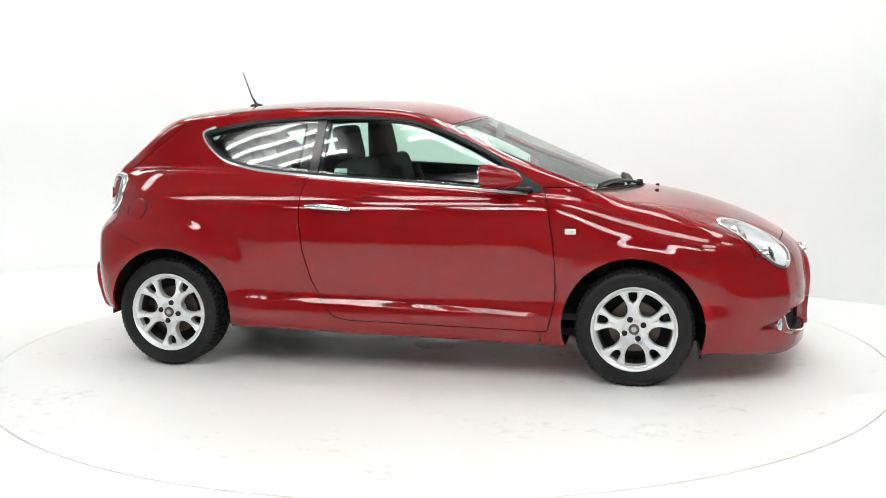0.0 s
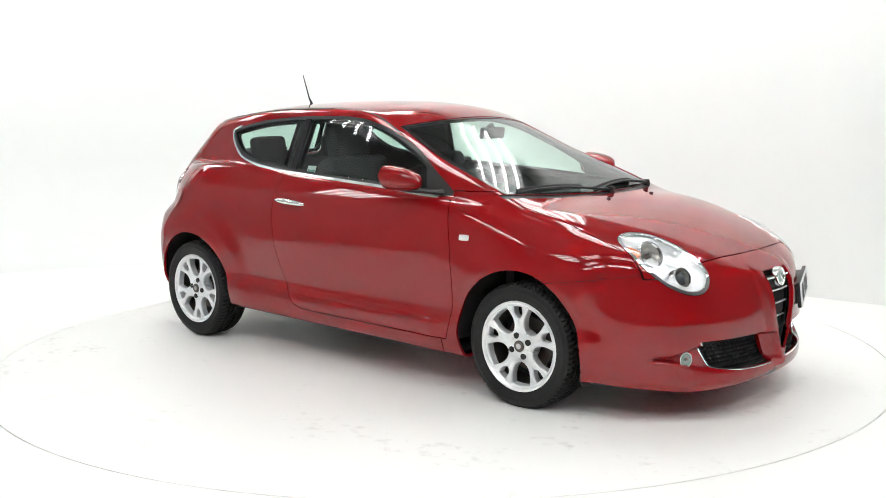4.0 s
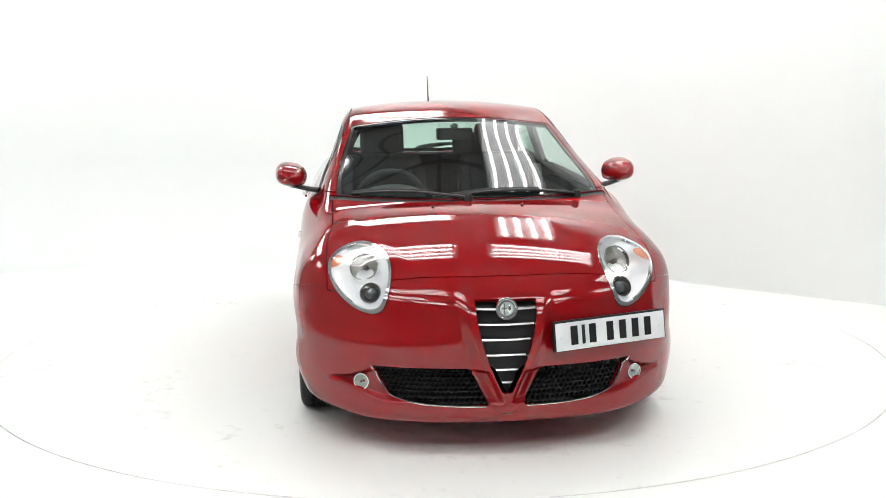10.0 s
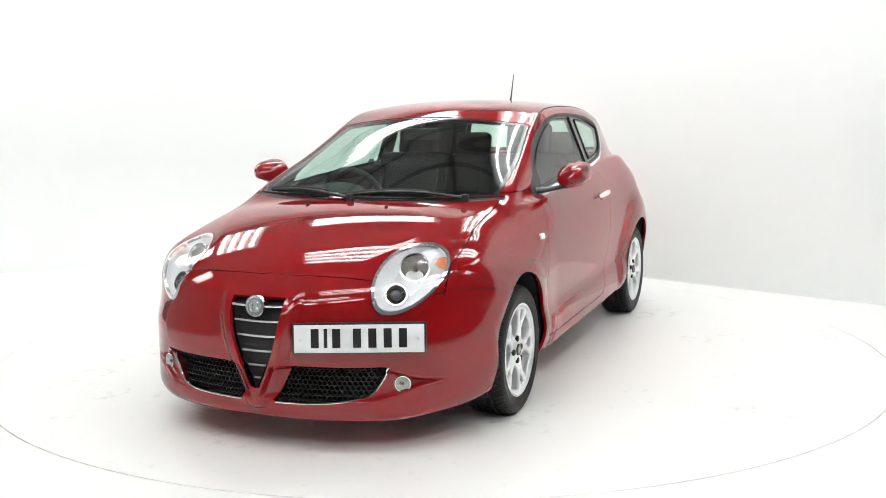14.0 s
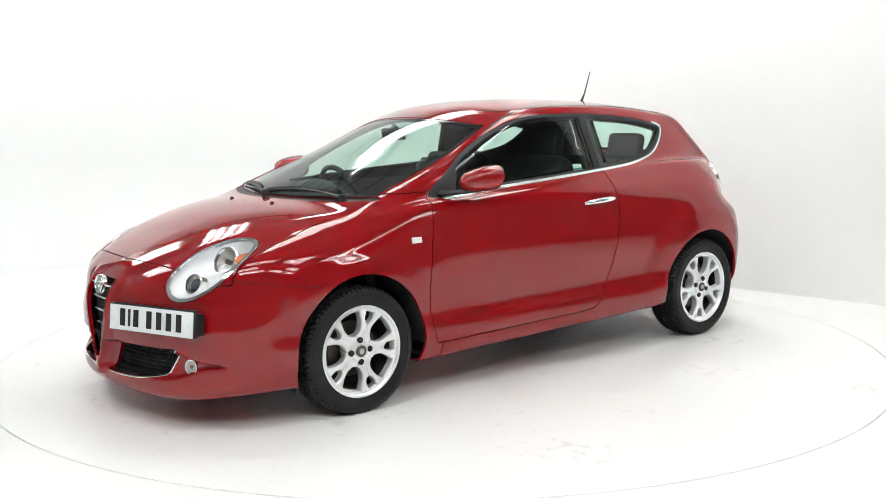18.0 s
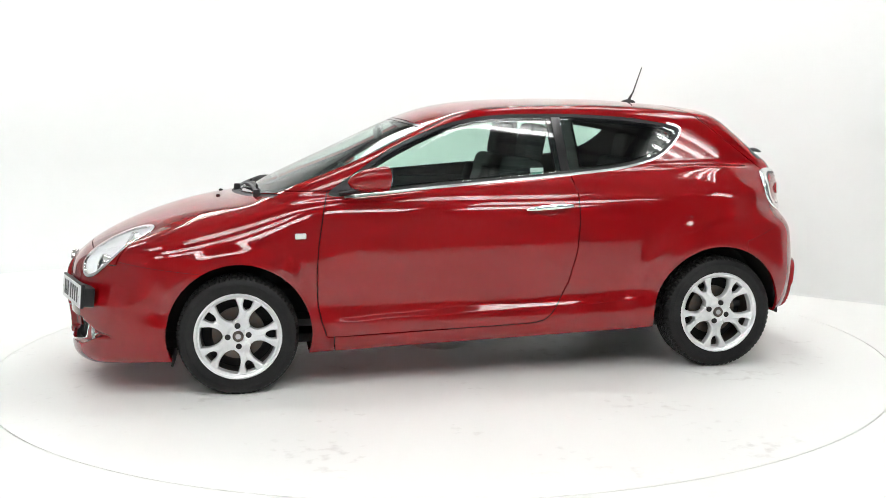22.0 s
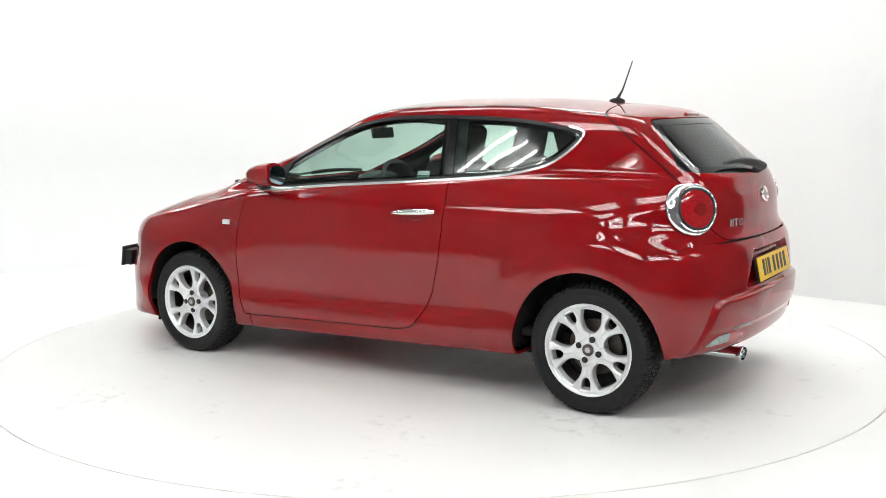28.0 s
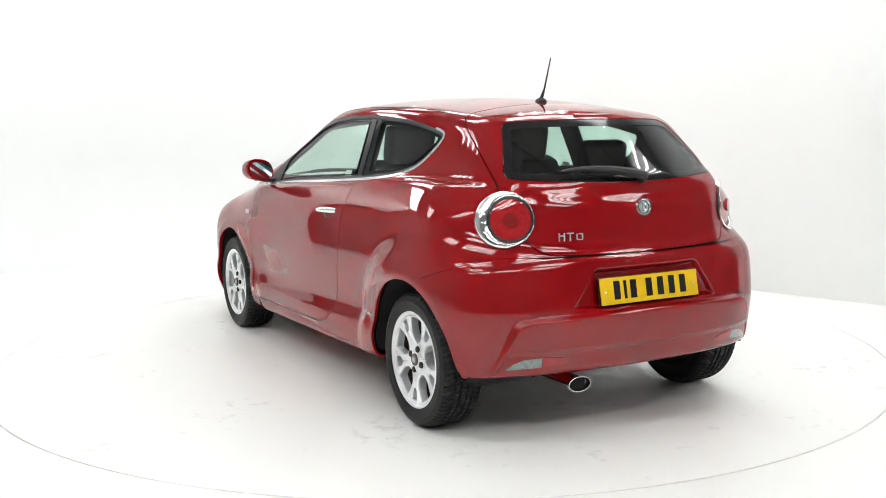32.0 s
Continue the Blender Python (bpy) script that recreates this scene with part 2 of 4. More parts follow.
# ---- the car's body: one smooth solid from a few curves, cut into panels ----
def curve(*knots, soft=0.03):
    """A smooth curve through (x, value) pairs, faired over the length soft."""
    k = np.array(sorted(knots), float)
    xs, ys = k[:, 0], k[:, 1]
    h = np.diff(xs)
    d = np.diff(ys) / h
    m = np.empty_like(ys)
    m[1:-1] = (d[:-1] * h[1:] + d[1:] * h[:-1]) / (h[1:] + h[:-1])
    m[0], m[-1] = d[0], d[-1]
    lo, hi = xs[0] - 0.25, xs[-1] + 0.25
    u = max(0.004, soft / 4)
    fine = lo + u * np.arange(int((hi - lo) / u) + 2)
    x = np.clip(fine, xs[0], xs[-1])
    i = np.clip(np.searchsorted(xs, x) - 1, 0, len(h) - 1)
    t = (x - xs[i]) / h[i]
    y = ys[i] * (1 + 2 * t) * (1 - t) ** 2 + m[i] * h[i] * t * (1 - t) ** 2 + ys[i + 1] * t * t * (3 - 2 * t) + m[i + 1] * h[i] * t * t * (t - 1)
    y = y + (fine - x) * np.where(fine < x, m[0], m[-1])
    w = np.exp(-0.5 * (np.arange(-12, 13) * u / soft) ** 2)
    y = np.convolve(np.pad(y, 12, mode="reflect", reflect_type="odd"), w / w.sum(), mode="valid")
    top = len(y) - 3

    def f(x):
        s = (np.clip(x, xs[0], xs[-1]) - lo) / u
        i = np.clip(s.astype(int), 1, top)
        t = s - i
        r = 1 - t
        return (y[i - 1] * r * r * r + y[i] * (4 - 6 * t * t + 3 * t * t * t) + y[i + 1] * (4 - 6 * r * r + 3 * r * r * r) + y[i + 2] * t * t * t) / 6
    return f


def step(a, b, x):
    t = np.minimum(np.maximum((x - a) / (b - a), 0), 1)
    return t * t * t * (10 - 15 * t + 6 * t * t)


def ramp(a, b, x, r=0.12):
    """A straight slope from 0 at a to 1 at b with small rounds at both ends."""
    return smin(smax((x - a) / (b - a), 0, r), 1, r)


def smax(a, b, r):
    h = np.maximum(1.5 * r - np.abs(a - b), 0)
    return np.maximum(a, b) + h * h * h / (13.5 * r * r)


def smin(a, b, r):
    return -smax(-a, -b, r)


WHEEL_F, WHEEL_R, HUB_Z, TYRE_R = 1.155, -1.356, 0.292, 0.298
hood_line = curve((2.3, 0.40), (2.12, 0.55), (2.03, 0.635), (1.96, 0.694), (1.878, 0.746), (1.713, 0.823), (1.551, 0.879), (1.388, 0.921), (1.226, 0.948), (1.10, 0.958), (0.9, 0.961), (0.68, 0.9595), (0.54, 0.963), (0.25, 0.984),
                  (-0.03, 1.003), (-0.32, 1.022), (-0.56, 1.039), (-0.9, 1.066), (-1.2, 1.075), (-1.6, 1.068), (-1.8, 1.055), (-2.1, 1.03))
roof_line = curve((1.6, 0.755), (1.08, 0.988), (0.68, 1.170), (0.278, 1.346), (0.083, 1.406), (-0.08, 1.431), (-0.243, 1.442), (-0.5, 1.447), (-0.735, 1.444), (-0.9, 1.437), (-1.065, 1.424), (-1.231, 1.409),
                  (-1.398, 1.391), (-1.49, 1.374), (-1.545, 1.350), (-1.595, 1.312), (-1.67, 1.251), (-1.745, 1.19), (-1.88, 1.08), (-2.1, 0.9), soft=0.022)
plan_low = curve((-2.1, 0.72), (-1.9, 0.775), (-1.7, 0.812), (-1.35, 0.832), (-0.9, 0.828), (-0.3, 0.834), (0.4, 0.836), (0.8, 0.84), (1.15, 0.842), (1.45, 0.842), (1.6, 0.828), (1.75, 0.79), (2.1, 0.68))
section = curve((0.1, -0.05), (0.2, -0.022), (0.27, -0.002), (0.34, -0.002), (0.42, -0.014), (0.52, -0.004), (0.64, 0.008), (0.76, 0.006), (0.87, -0.010), (0.94, -0.035), (1.0, -0.075), (1.1, -0.15), soft=0.02)
plan_green = curve((1.4, 0.56), (1.2, 0.635), (1.0, 0.690), (0.8, 0.716), (0.6, 0.724), (0.4, 0.725), (-0.3, 0.72), (-0.8, 0.705), (-1.2, 0.675), (-1.5, 0.63), (-1.8, 0.56), (-2.1, 0.47))
nose_line = curve((0.08, 1.98), (0.13, 2.035), (0.165, 2.056), (0.19, 2.058), (0.25, 2.054), (0.40, 2.055), (0.47, 2.055), (0.58, 2.045), (0.66, 2.035), (0.75, 2.00), (0.95, 1.93), soft=0.012)
tail_line = curve((0.15, -1.80), (0.22, -1.87), (0.30, -1.925), (0.42, -1.96), (0.495, -1.968), (0.55, -1.968), (0.60, -1.965), (0.70, -1.955), (0.765, -1.94), (0.80, -1.92), (0.90, -1.91), (1.0, -1.90), (1.06, -1.875), (1.12, -1.83), soft=0.012)
under_line = curve((-2.1, 0.305), (-1.75, 0.285), (-1.6, 0.255), (-0.97, 0.230), (-0.48, 0.217), (0.727, 0.184), (1.4, 0.155), (1.9, 0.132), (2.15, 0.135))


def side_low(x, z):
    w = plan_low(x) + section(z)
    for cx in (WHEEL_F, WHEEL_R):
        r = np.hypot(x - cx, z - HUB_Z)
        flare = 0.022 * step(0.60, 0.43, r) if cx < 0 else 0.010 * step(0.70, 0.38, r)
        w = w + (flare + 0.007 * step(0.47, 0.37, r)) * step(0.15, 0.40, z)
    crease = 0.352 + 0.040 * (0.65 - x)
    wide = 0.010 + 0.014 * step(0.62, -0.4, x)
    w = w + 0.011 * ramp(wide, -wide, z - crease) * step(-1.02, -0.86, x) * step(0.72, 0.60, x)
    w = w - 0.085 * (np.maximum(z - 0.5, 0) / 0.35) ** 2 * step(0.55, 1.5, x)
    w = w - 0.05 * (np.maximum(z - 0.5, 0) / 0.30) ** 2 * step(-1.3, -1.95, x)
    w = w - 0.07 * step(0.46, 0.22, z) * step(-1.55, -1.85, x)
    return w - 0.003


def side_green(x, z):
    return plan_green(x) + 0.005 - 0.365 * (z - 1.0) - 0.02 * (z - 1.0) ** 2


crease_y = curve((2.1, 0.17), (2.016, 0.234), (1.917, 0.315), (1.713, 0.430), (1.368, 0.575), (1.0, 0.66), (0.5, 0.70))
shield_half = curve((0.18, -0.02), (0.215, 0.0), (0.27, 0.022), (0.36, 0.062), (0.45, 0.094), (0.55, 0.116), (0.64, 0.124), (0.75, 0.12), soft=0.01)


def solid(p):
    """Signed distance (roughly) to the car's outer skin."""
    x, y, z = p[:, 0], np.abs(p[:, 1]), p[:, 2]
    y2 = y * y
    # lower body
    front = step(0.5, 1.3, x)
    bonnet = hood_line(x + 0.16 * y2 * front) - 0.052 * front * (y / 0.75) ** 2
    bonnet = bonnet - 0.014 * step(0.9, 1.5, x) * ramp(-0.012, 0.13, y - crease_y(x), 0.08) * step(2.12, 1.75, x)
    low = smax((y - side_low(x, z)) * 0.97, (z - bonnet) * 0.93, 0.03 + 0.055 * front)
    shield = 0.028 * step(0.065, 0.0, y - shield_half(z) - 0.016) * step(0.74, 0.62, z) * step(0.17, 0.2, z)
    skirt = step(0.58, 0.42, z)
    band = 0.075 - 0.058 * step(0.45, 0.70, y)
    recess = 0.034 * step(0.0, 0.028, band - np.abs(z - 0.293)) * step(0.725, 0.66, y) * step(0.06, 0.09, y - shield_half(z) + 0.06)
    low = smax(low, (x - (nose_line(z) + shield - recess - (0.42 - 0.13 * skirt) * y2 - (0.38 + 0.15 * skirt) * y2 * y2)) * 0.9, 0.06)
    up = step(0.69, 0.93, z)
    well = 0.03 * step(0.0, 0.03, 0.395 - 0.72 * np.maximum(z - 0.56, 0) - y) * step(0.562, 0.585, z) * step(0.735, 0.705, z)
    lip = smin(0.560 - 0.05 * y2 - z, 0.692 - 0.35 * (z - 0.346) - y, 0.05)
    ledge = 0.026 * step(-0.004, 0.018, lip) * step(0.16, 0.30, z) - 0.012 * ramp(0.414, 0.392, z) * step(0.0, 0.03, lip)
    low = smax(low, ((tail_line(z) + well - ledge + (0.12 + 0.08 * up) * y2 + (0.32 + 0.28 * up) * y2 * y2) - x) * 0.9, 0.08)
    low = smax(low, under_line(x) + 0.025 * step(0.48, 0.78, y) * step(1.3, 1.65, x) - z, 0.03)
    # cabin
    k = 0.34 * step(-0.3, 0.3, x) - 0.26 * step(-0.9, -1.4, x)
    top = roof_line(x + k * y2) - 0.044 * (y / 0.55) ** 2 * step(1.1, 0.2, x)
    slope = 1 / np.sqrt(1 + (0.45 * step(0.0, 0.3, x) + 0.9 * step(-1.4, -1.6, x)) ** 2)
    green = smax((y - side_green(x, z)) * 0.93, (z - top) * slope, 0.05)
    green = smax(green, np.maximum(hood_line(x) - 0.07, 0.85) - z, 0.02)
    green = smax(green, (-1.875 + 0.2 * y2 + 0.5 * y2 * y2 - x), 0.04)
    return smin(low, green, 0.025)


def gradient(p):
    e = np.eye(3) * 1e-3
    v = solid(np.concatenate([p + e[0], p - e[0], p + e[1], p - e[1], p + e[2], p - e[2]])).reshape(6, -1)
    return np.stack([v[0] - v[1], v[2] - v[3], v[4] - v[5]], 1) / 2e-3


def skin(h=0.0105):
    """The half skin (y >= 0) as points, normals and triangles, by surface nets pulled onto the solid."""
    lo, hi = np.array([-2.13, -2 * h, 0.08]), np.array([2.16, 0.96, 1.50])
    n = np.ceil((hi - lo) / h).astype(int) + 1
    ax = [lo[i] + h * np.arange(n[i]) for i in range(3)]
    g = np.stack(np.meshgrid(*ax, indexing="ij"), -1).reshape(-1, 3)
    coarse = g.reshape(*n, 3)[::4, ::4, ::4]
    far = solid(coarse.reshape(-1, 3)).reshape(coarse.shape[:3])
    grown = [np.repeat(np.arange(m), 4)[:n[i]] for i, m in enumerate(far.shape)]
    near = np.abs(far) < 11 * h
    for axis in range(3):
        near = near | np.roll(near, 1, axis) | np.roll(near, -1, axis)
    pick = np.ix_(*grown)
    val, near = far[pick].copy(), near[pick]
    val[near] = np.concatenate([solid(c) for c in np.array_split(g[near.reshape(-1)], 6)])
    inside = val < 0
    count = sum(inside[a:n[0] - 1 + a, b:n[1] - 1 + b, c:n[2] - 1 + c].astype(int) for a in (0, 1) for b in (0, 1) for c in (0, 1))
    cells = (count > 0) & (count < 8)
    index = -np.ones(cells.shape, int)
    index[cells] = np.arange(cells.sum())
    pts = lo + h * (np.argwhere(cells) + 0.5)
    quads = []
    for a in range(3):
        b, c = (a + 1) % 3, (a + 2) % 3
        s0, s1 = [slice(1, -1)] * 3, [slice(1, -1)] * 3
        s0[a], s1[a] = slice(0, n[a] - 1), slice(1, n[a])
        change = inside[tuple(s0)] != inside[tuple(s1)]
        at = np.argwhere(change)
        at[:, b] += 1
        at[:, c] += 1
        db, dc = np.eye(3, dtype=int)[b], np.eye(3, dtype=int)[c]
        q = np.stack([index[tuple((at - i * db - j * dc).T)] for i, j in ((0, 0), (1, 0), (1, 1), (0, 1))], 1)
        flip = inside[tuple(s0)][change]
        q[~flip] = q[~flip][:, ::-1]
        quads.append(q)
    q = np.concatenate(quads)
    q = q[(q >= 0).all(1)]
    for _ in range(4):
        gr = gradient(pts)
        pts = pts - np.clip(solid(pts) / np.maximum((gr * gr).sum(1), 0.05), -h, h)[:, None] * gr
    nor = gradient(pts)
    nor /= np.linalg.norm(nor, axis=1)[:, None]
    tri = np.concatenate([q[:, [0, 1, 2]], q[:, [0, 2, 3]]])
    return pts, nor, tri


def clip(mesh, f):
    """Keeps the part of a triangle mesh where f(points) > 0."""
    v, nor, tri = mesh
    s = f(v)
    s = np.where(np.abs(s) < 1e-7, 1e-7, s)
    pos = s[tri] > 0
    c = pos.sum(1)
    keep = [tri[c == 3]]
    new_v, new_n, base = [], [], len(v)

    def cut(i, j):
        nonlocal base
        t = (s[i] / (s[i] - s[j]))[:, None]
        new_v.append(v[i] + t * (v[j] - v[i]))
        new_n.append(nor[i] + t * (nor[j] - nor[i]))
        ids = base + np.arange(len(i))
        base += len(i)
        return ids
    for want, odd in ((1, True), (2, False)):
        t = tri[c == want]
        if not len(t):
            continue
        p = pos[c == want]
        first = np.argmax(p == odd, axis=1)
        r = np.arange(len(t))
        a, b, d = t[r, first], t[r, (first + 1) % 3], t[r, (first + 2) % 3]
        ab, ad = cut(a, b), cut(a, d)
        if odd:
            keep.append(np.stack([a, ab, ad], 1))
        else:
            keep += [np.stack([ab, b, d], 1), np.stack([ab, d, ad], 1)]
    tri = np.concatenate(keep)
    v = np.concatenate([v] + new_v)
    nor = np.concatenate([nor] + new_n)
    # drop unused points and weld the cut ones
    used, tri = np.unique(tri, return_inverse=True)
    v, nor, tri = v[used], nor[used], tri.reshape(-1, 3)
    _, first, back = np.unique(np.round(v, 6), axis=0, return_index=True, return_inverse=True)
    tri = back.reshape(-1)[tri]
    tri = tri[(tri[:, 0] != tri[:, 1]) & (tri[:, 1] != tri[:, 2]) & (tri[:, 0] != tri[:, 2])]
    nor = nor[first]
    return v[first], nor / np.linalg.norm(nor, axis=1)[:, None], tri


def cut_out(mesh, *fs):
    for f in fs:
        if len(mesh[2]):
            mesh = clip(mesh, f)
    return mesh


def polygon(points, axes=(0, 2)):
    """A signed distance, positive inside a closed outline drawn in two of the axes (|y| for y)."""
    q = np.array(points, float)
    nxt = np.roll(q, -1, 0)

    def f(p):
        a = np.abs(p[:, axes[0]]) if axes[0] == 1 else p[:, axes[0]]
        b = p[:, axes[1]]
        best = np.full(len(p), 1e9)
        odd = np.zeros(len(p), bool)
        for (ax, az), (bx, bz) in zip(q, nxt):
            ex, ez = bx - ax, bz - az
            t = np.clip(((a - ax) * ex + (b - az) * ez) / (ex * ex + ez * ez), 0, 1)
            best = np.minimum(best, np.hypot(a - ax - t * ex, b - az - t * ez))
            if az != bz:
                odd ^= ((az > b) != (bz > b)) & (a < (bx - ax) * (b - az) / (bz - az) + ax)
        return np.where(odd, best, -best)
    return f


def smooth_outline(points, n=4, closed=True):
    """Rounds an outline by sampling a spline through its points."""
    p = [np.array(q, float) for q in points]
    out = []
    for i in range(len(p) if closed else len(p) - 1):
        if closed:
            a, b, c, d = p[i - 1], p[i], p[(i + 1) % len(p)], p[(i + 2) % len(p)]
        else:
            a, b, c, d = p[max(i - 1, 0)], p[i], p[i + 1], p[min(i + 2, len(p) - 1)]
        for k in range(n):
            t = k / n
            out.append(0.5 * (2 * b + (c - a) * t + (2 * a - 5 * b + 4 * c - d) * t * t + (3 * b - a - 3 * c + d) * t ** 3))
    if not closed:
        out.append(p[-1])
    return [tuple(q) for q in out]


def skirted(mesh, depth, mirror=False, both=False):
    """Folds the open edge of a panel inwards, mirrors it if asked."""
    v, nor, tri = mesh
    e = np.concatenate([tri[:, [0, 1]], tri[:, [1, 2]], tri[:, [2, 0]]])
    key = np.sort(e, 1)
    _, inv, cnt = np.unique(key, axis=0, return_inverse=True, return_counts=True)
    edge = e[cnt[inv.reshape(-1)] == 1]
    edge = edge[~((np.abs(v[edge[:, 0], 1]) < 1e-4) & (np.abs(v[edge[:, 1], 1]) < 1e-4))]
    ids = np.unique(edge)
    if depth and len(ids):
        n = len(v)
        # fold: a rounded lip, then down
        mid = np.full(n, -1)
        low = np.full(n, -1)
        mid[ids] = n + np.arange(len(ids))
        low[ids] = n + len(ids) + np.arange(len(ids))
        v = np.concatenate([v, v[ids] - nor[ids] * 0.0015, v[ids] - nor[ids] * depth])
        out = np.zeros((len(ids), 3))
        a, b = edge[:, 0], edge[:, 1]
        side = np.cross(v[b] - v[a], nor[a])
        acc = np.zeros((n, 3))
        np.add.at(acc, a, side)
        np.add.at(acc, b, side)
        out = acc[ids]
        out /= np.maximum(np.linalg.norm(out, axis=1), 1e-9)[:, None]
        nor = np.concatenate([nor, out, out])
        tri = np.concatenate([tri, np.stack([b, a, mid[a]], 1), np.stack([b, mid[a], mid[b]], 1), np.stack([mid[b], mid[a], low[a]], 1), np.stack([mid[b], low[a], low[b]], 1)])
    if mirror or both:
        mv, mn, mt = v * [1, -1, 1], nor * [1, -1, 1], tri[:, ::-1]
        if both:
            return np.concatenate([v, mv]), np.concatenate([nor, mn]), np.concatenate([tri, mt + len(v)])
        return mv, mn, mt
    return v, nor, tri


def panel(name, mesh, mat, parent, label="", depth=0.014, sides="both", lift=0.0):
    """One panel: 'both' spans the car's middle, 'pair' makes a left and a right one."""
    v, nor, tri = mesh
    mesh = (v + nor * lift, nor, tri)
    made = []
    if sides == "both":
        v, nor, tri = skirted(mesh, depth, both=True)
        made.append(mesh_object(name, v, tri, mat, parent, label, normals=nor))
    else:
        for mir in (False, True):
            v, nor, tri = skirted(mesh, depth, mirror=mir)
            made.append(mesh_object(name, v, tri, mat, parent, label, normals=nor))
    return made


DLO = smooth_outline([(0.70, 0.972), (0.54, 0.966), (0.25, 0.990), (-0.03, 1.009), (-0.32, 1.028), (-0.57, 1.046), (-0.76, 1.062), (-0.90, 1.080), (-1.06, 1.120), (-1.16, 1.185), (-1.215, 1.25), (-1.205, 1.283),
                      (-1.09, 1.309), (-0.93, 1.334), (-0.78, 1.347), (-0.57, 1.358), (-0.33, 1.360), (-0.19, 1.356), (-0.04, 1.340), (0.105, 1.304), (0.25, 1.248), (0.40, 1.175), (0.545, 1.083)])
DOOR = [(0.725, 0.267), (0.75, 0.35), (0.766, 0.43), (0.769, 0.52), (0.767, 0.60), (0.754, 0.734), (0.721, 0.917), (0.70, 0.99), (0.69, 1.2), (-0.56, 1.2), (-0.566, 1.037), (-0.587, 0.94), (-0.586, 0.80), (-0.568, 0.654),
        (-0.525, 0.495), (-0.49, 0.425), (-0.453, 0.365), (-0.425, 0.330), (-0.395, 0.307), (-0.35, 0.296), (-0.308, 0.291)]
HATCH = [(-0.48, 1.6), (0.75, 1.6), (0.75, 1.09), (0.60, 1.065), (0.592, 1.02), (0.575, 0.95), (0.55, 0.885), (0.515, 0.83), (0.485, 0.803), (0.45, 0.791), (0.3, 0.786), (0, 0.783), (-0.3, 0.786)]
REAR_GLASS = smooth_outline([(-0.3, 1.335), (0.0, 1.338), (0.34, 1.334), (0.435, 1.322), (0.475, 1.27), (0.535, 1.15), (0.545, 1.112), (0.51, 1.092), (0.2, 1.078), (0, 1.075), (-0.3, 1.08)], 3)
in_dlo, in_door, in_hatch, in_rear_glass = polygon(DLO), polygon(DOOR), polygon(HATCH, (1, 2)), polygon(REAR_GLASS, (1, 2))


def oval(centre, axis, up, ru, rs, square=2.0, egg=0.0):
    """Positive inside an oval drawn on the plane across axis; up: its long direction."""
    c, n = np.array(centre, float), np.array(axis, float)
    n /= np.linalg.norm(n)
    u = np.array(up, float)
    u -= n * (u @ n)
    u /= np.linalg.norm(u)
    s = np.cross(n, u)

    def f(p, grow=0.0):
        q = p * [1, 1, 1] - c
        q[:, 1] = np.abs(p[:, 1]) - c[1]
        a, b = (q @ u) / (ru + grow), (q @ s) / (rs + grow)
        b = b / (1 + egg * a)
        d = (np.abs(a) ** square + np.abs(b) ** square) ** (1 / square)
        return np.where(np.abs(q @ n) < 0.25, (1 - d) * min(ru, rs), -1.0)
    f.frame = (c, n, u, s)
    return f


head_oval = oval((1.772, 0.564, 0.725), (0.72, 0.40, 0.56), (-0.393, 0.141, 0.255), 0.222, 0.126, 1.9, 0.10)
tail_oval = oval((-1.745, 0.590, 0.932), (-0.80, 0.58, 0.12), (0.1, 0, 1), 0.118, 0.122)


def wheel_gap(cx, r):
    return lambda p: np.hypot(p[:, 0] - cx, p[:, 2] - 0.295) - r


def windscreen_area(p):
    x, y, z = p[:, 0], np.abs(p[:, 1]), p[:, 2]
    return np.minimum(np.minimum(side_green(x, z) - 0.058 - y, x + 0.34 * y * y - 0.275), np.minimum(1.145 - x - 0.45 * y * y, z - 0.93))


def bonnet_area(p):
    x, y, z = p[:, 0], np.abs(p[:, 1]), p[:, 2]
    return np.minimum(np.minimum(1.927 - x - 0.27 * y * y, x + 0.45 * y * y - 1.185), np.minimum(0.672 - y + 0.03 * step(1.2, 1.6, x), z - 0.645))


def bumper_front_area(p):
    x, y, z = p[:, 0], np.abs(p[:, 1]), p[:, 2]
    return np.minimum(x - 1.28, np.maximum(0.628 + 0.14 * (x - 1.47) - z, np.minimum(x - 1.70, 0.60 - y)))


def bumper_rear_area(p):
    x, z = p[:, 0], p[:, 2]
    return np.minimum(-1.5 - x, 0.785 - 0.35 * np.maximum(x + 1.80, 0) - z)


INTAKE = [(0.535, 0.366), (0.15, 0.366), (0.128, 0.33), (0.068, 0.215), (0.20, 0.212), (0.34, 0.220), (0.44, 0.236), (0.47, 0.255)]
in_intake = polygon(INTAKE, (1, 2))


def intake(p):
    return np.where(p[:, 0] > 1.6, in_intake(p), -1)


def shield_open(p):
    y, z = np.abs(p[:, 1]), p[:, 2]
    return np.where(p[:, 0] > 1.7, np.minimum((shield_half(z) - y) * 0.9, np.minimum(0.638 - z, z - 0.268)), -1)


def skin_hit(eye, way, far=3.0):
    """Where a ray first meets the skin, and the normal there."""
    e, w = np.array(eye, float), np.array(way, float)
    w /= np.linalg.norm(w)
    a, b = 0.0, far
    for count in (150, 40, 40):
        t = np.linspace(a, b, count)
        i = max(int(np.argmax(solid(e + t[:, None] * w) < 0)), 1)
        a, b = t[i - 1], t[i]
    p = e + a * w
    g = gradient(p[None])[0]
    return Vector(p), Vector(g / np.linalg.norm(g))


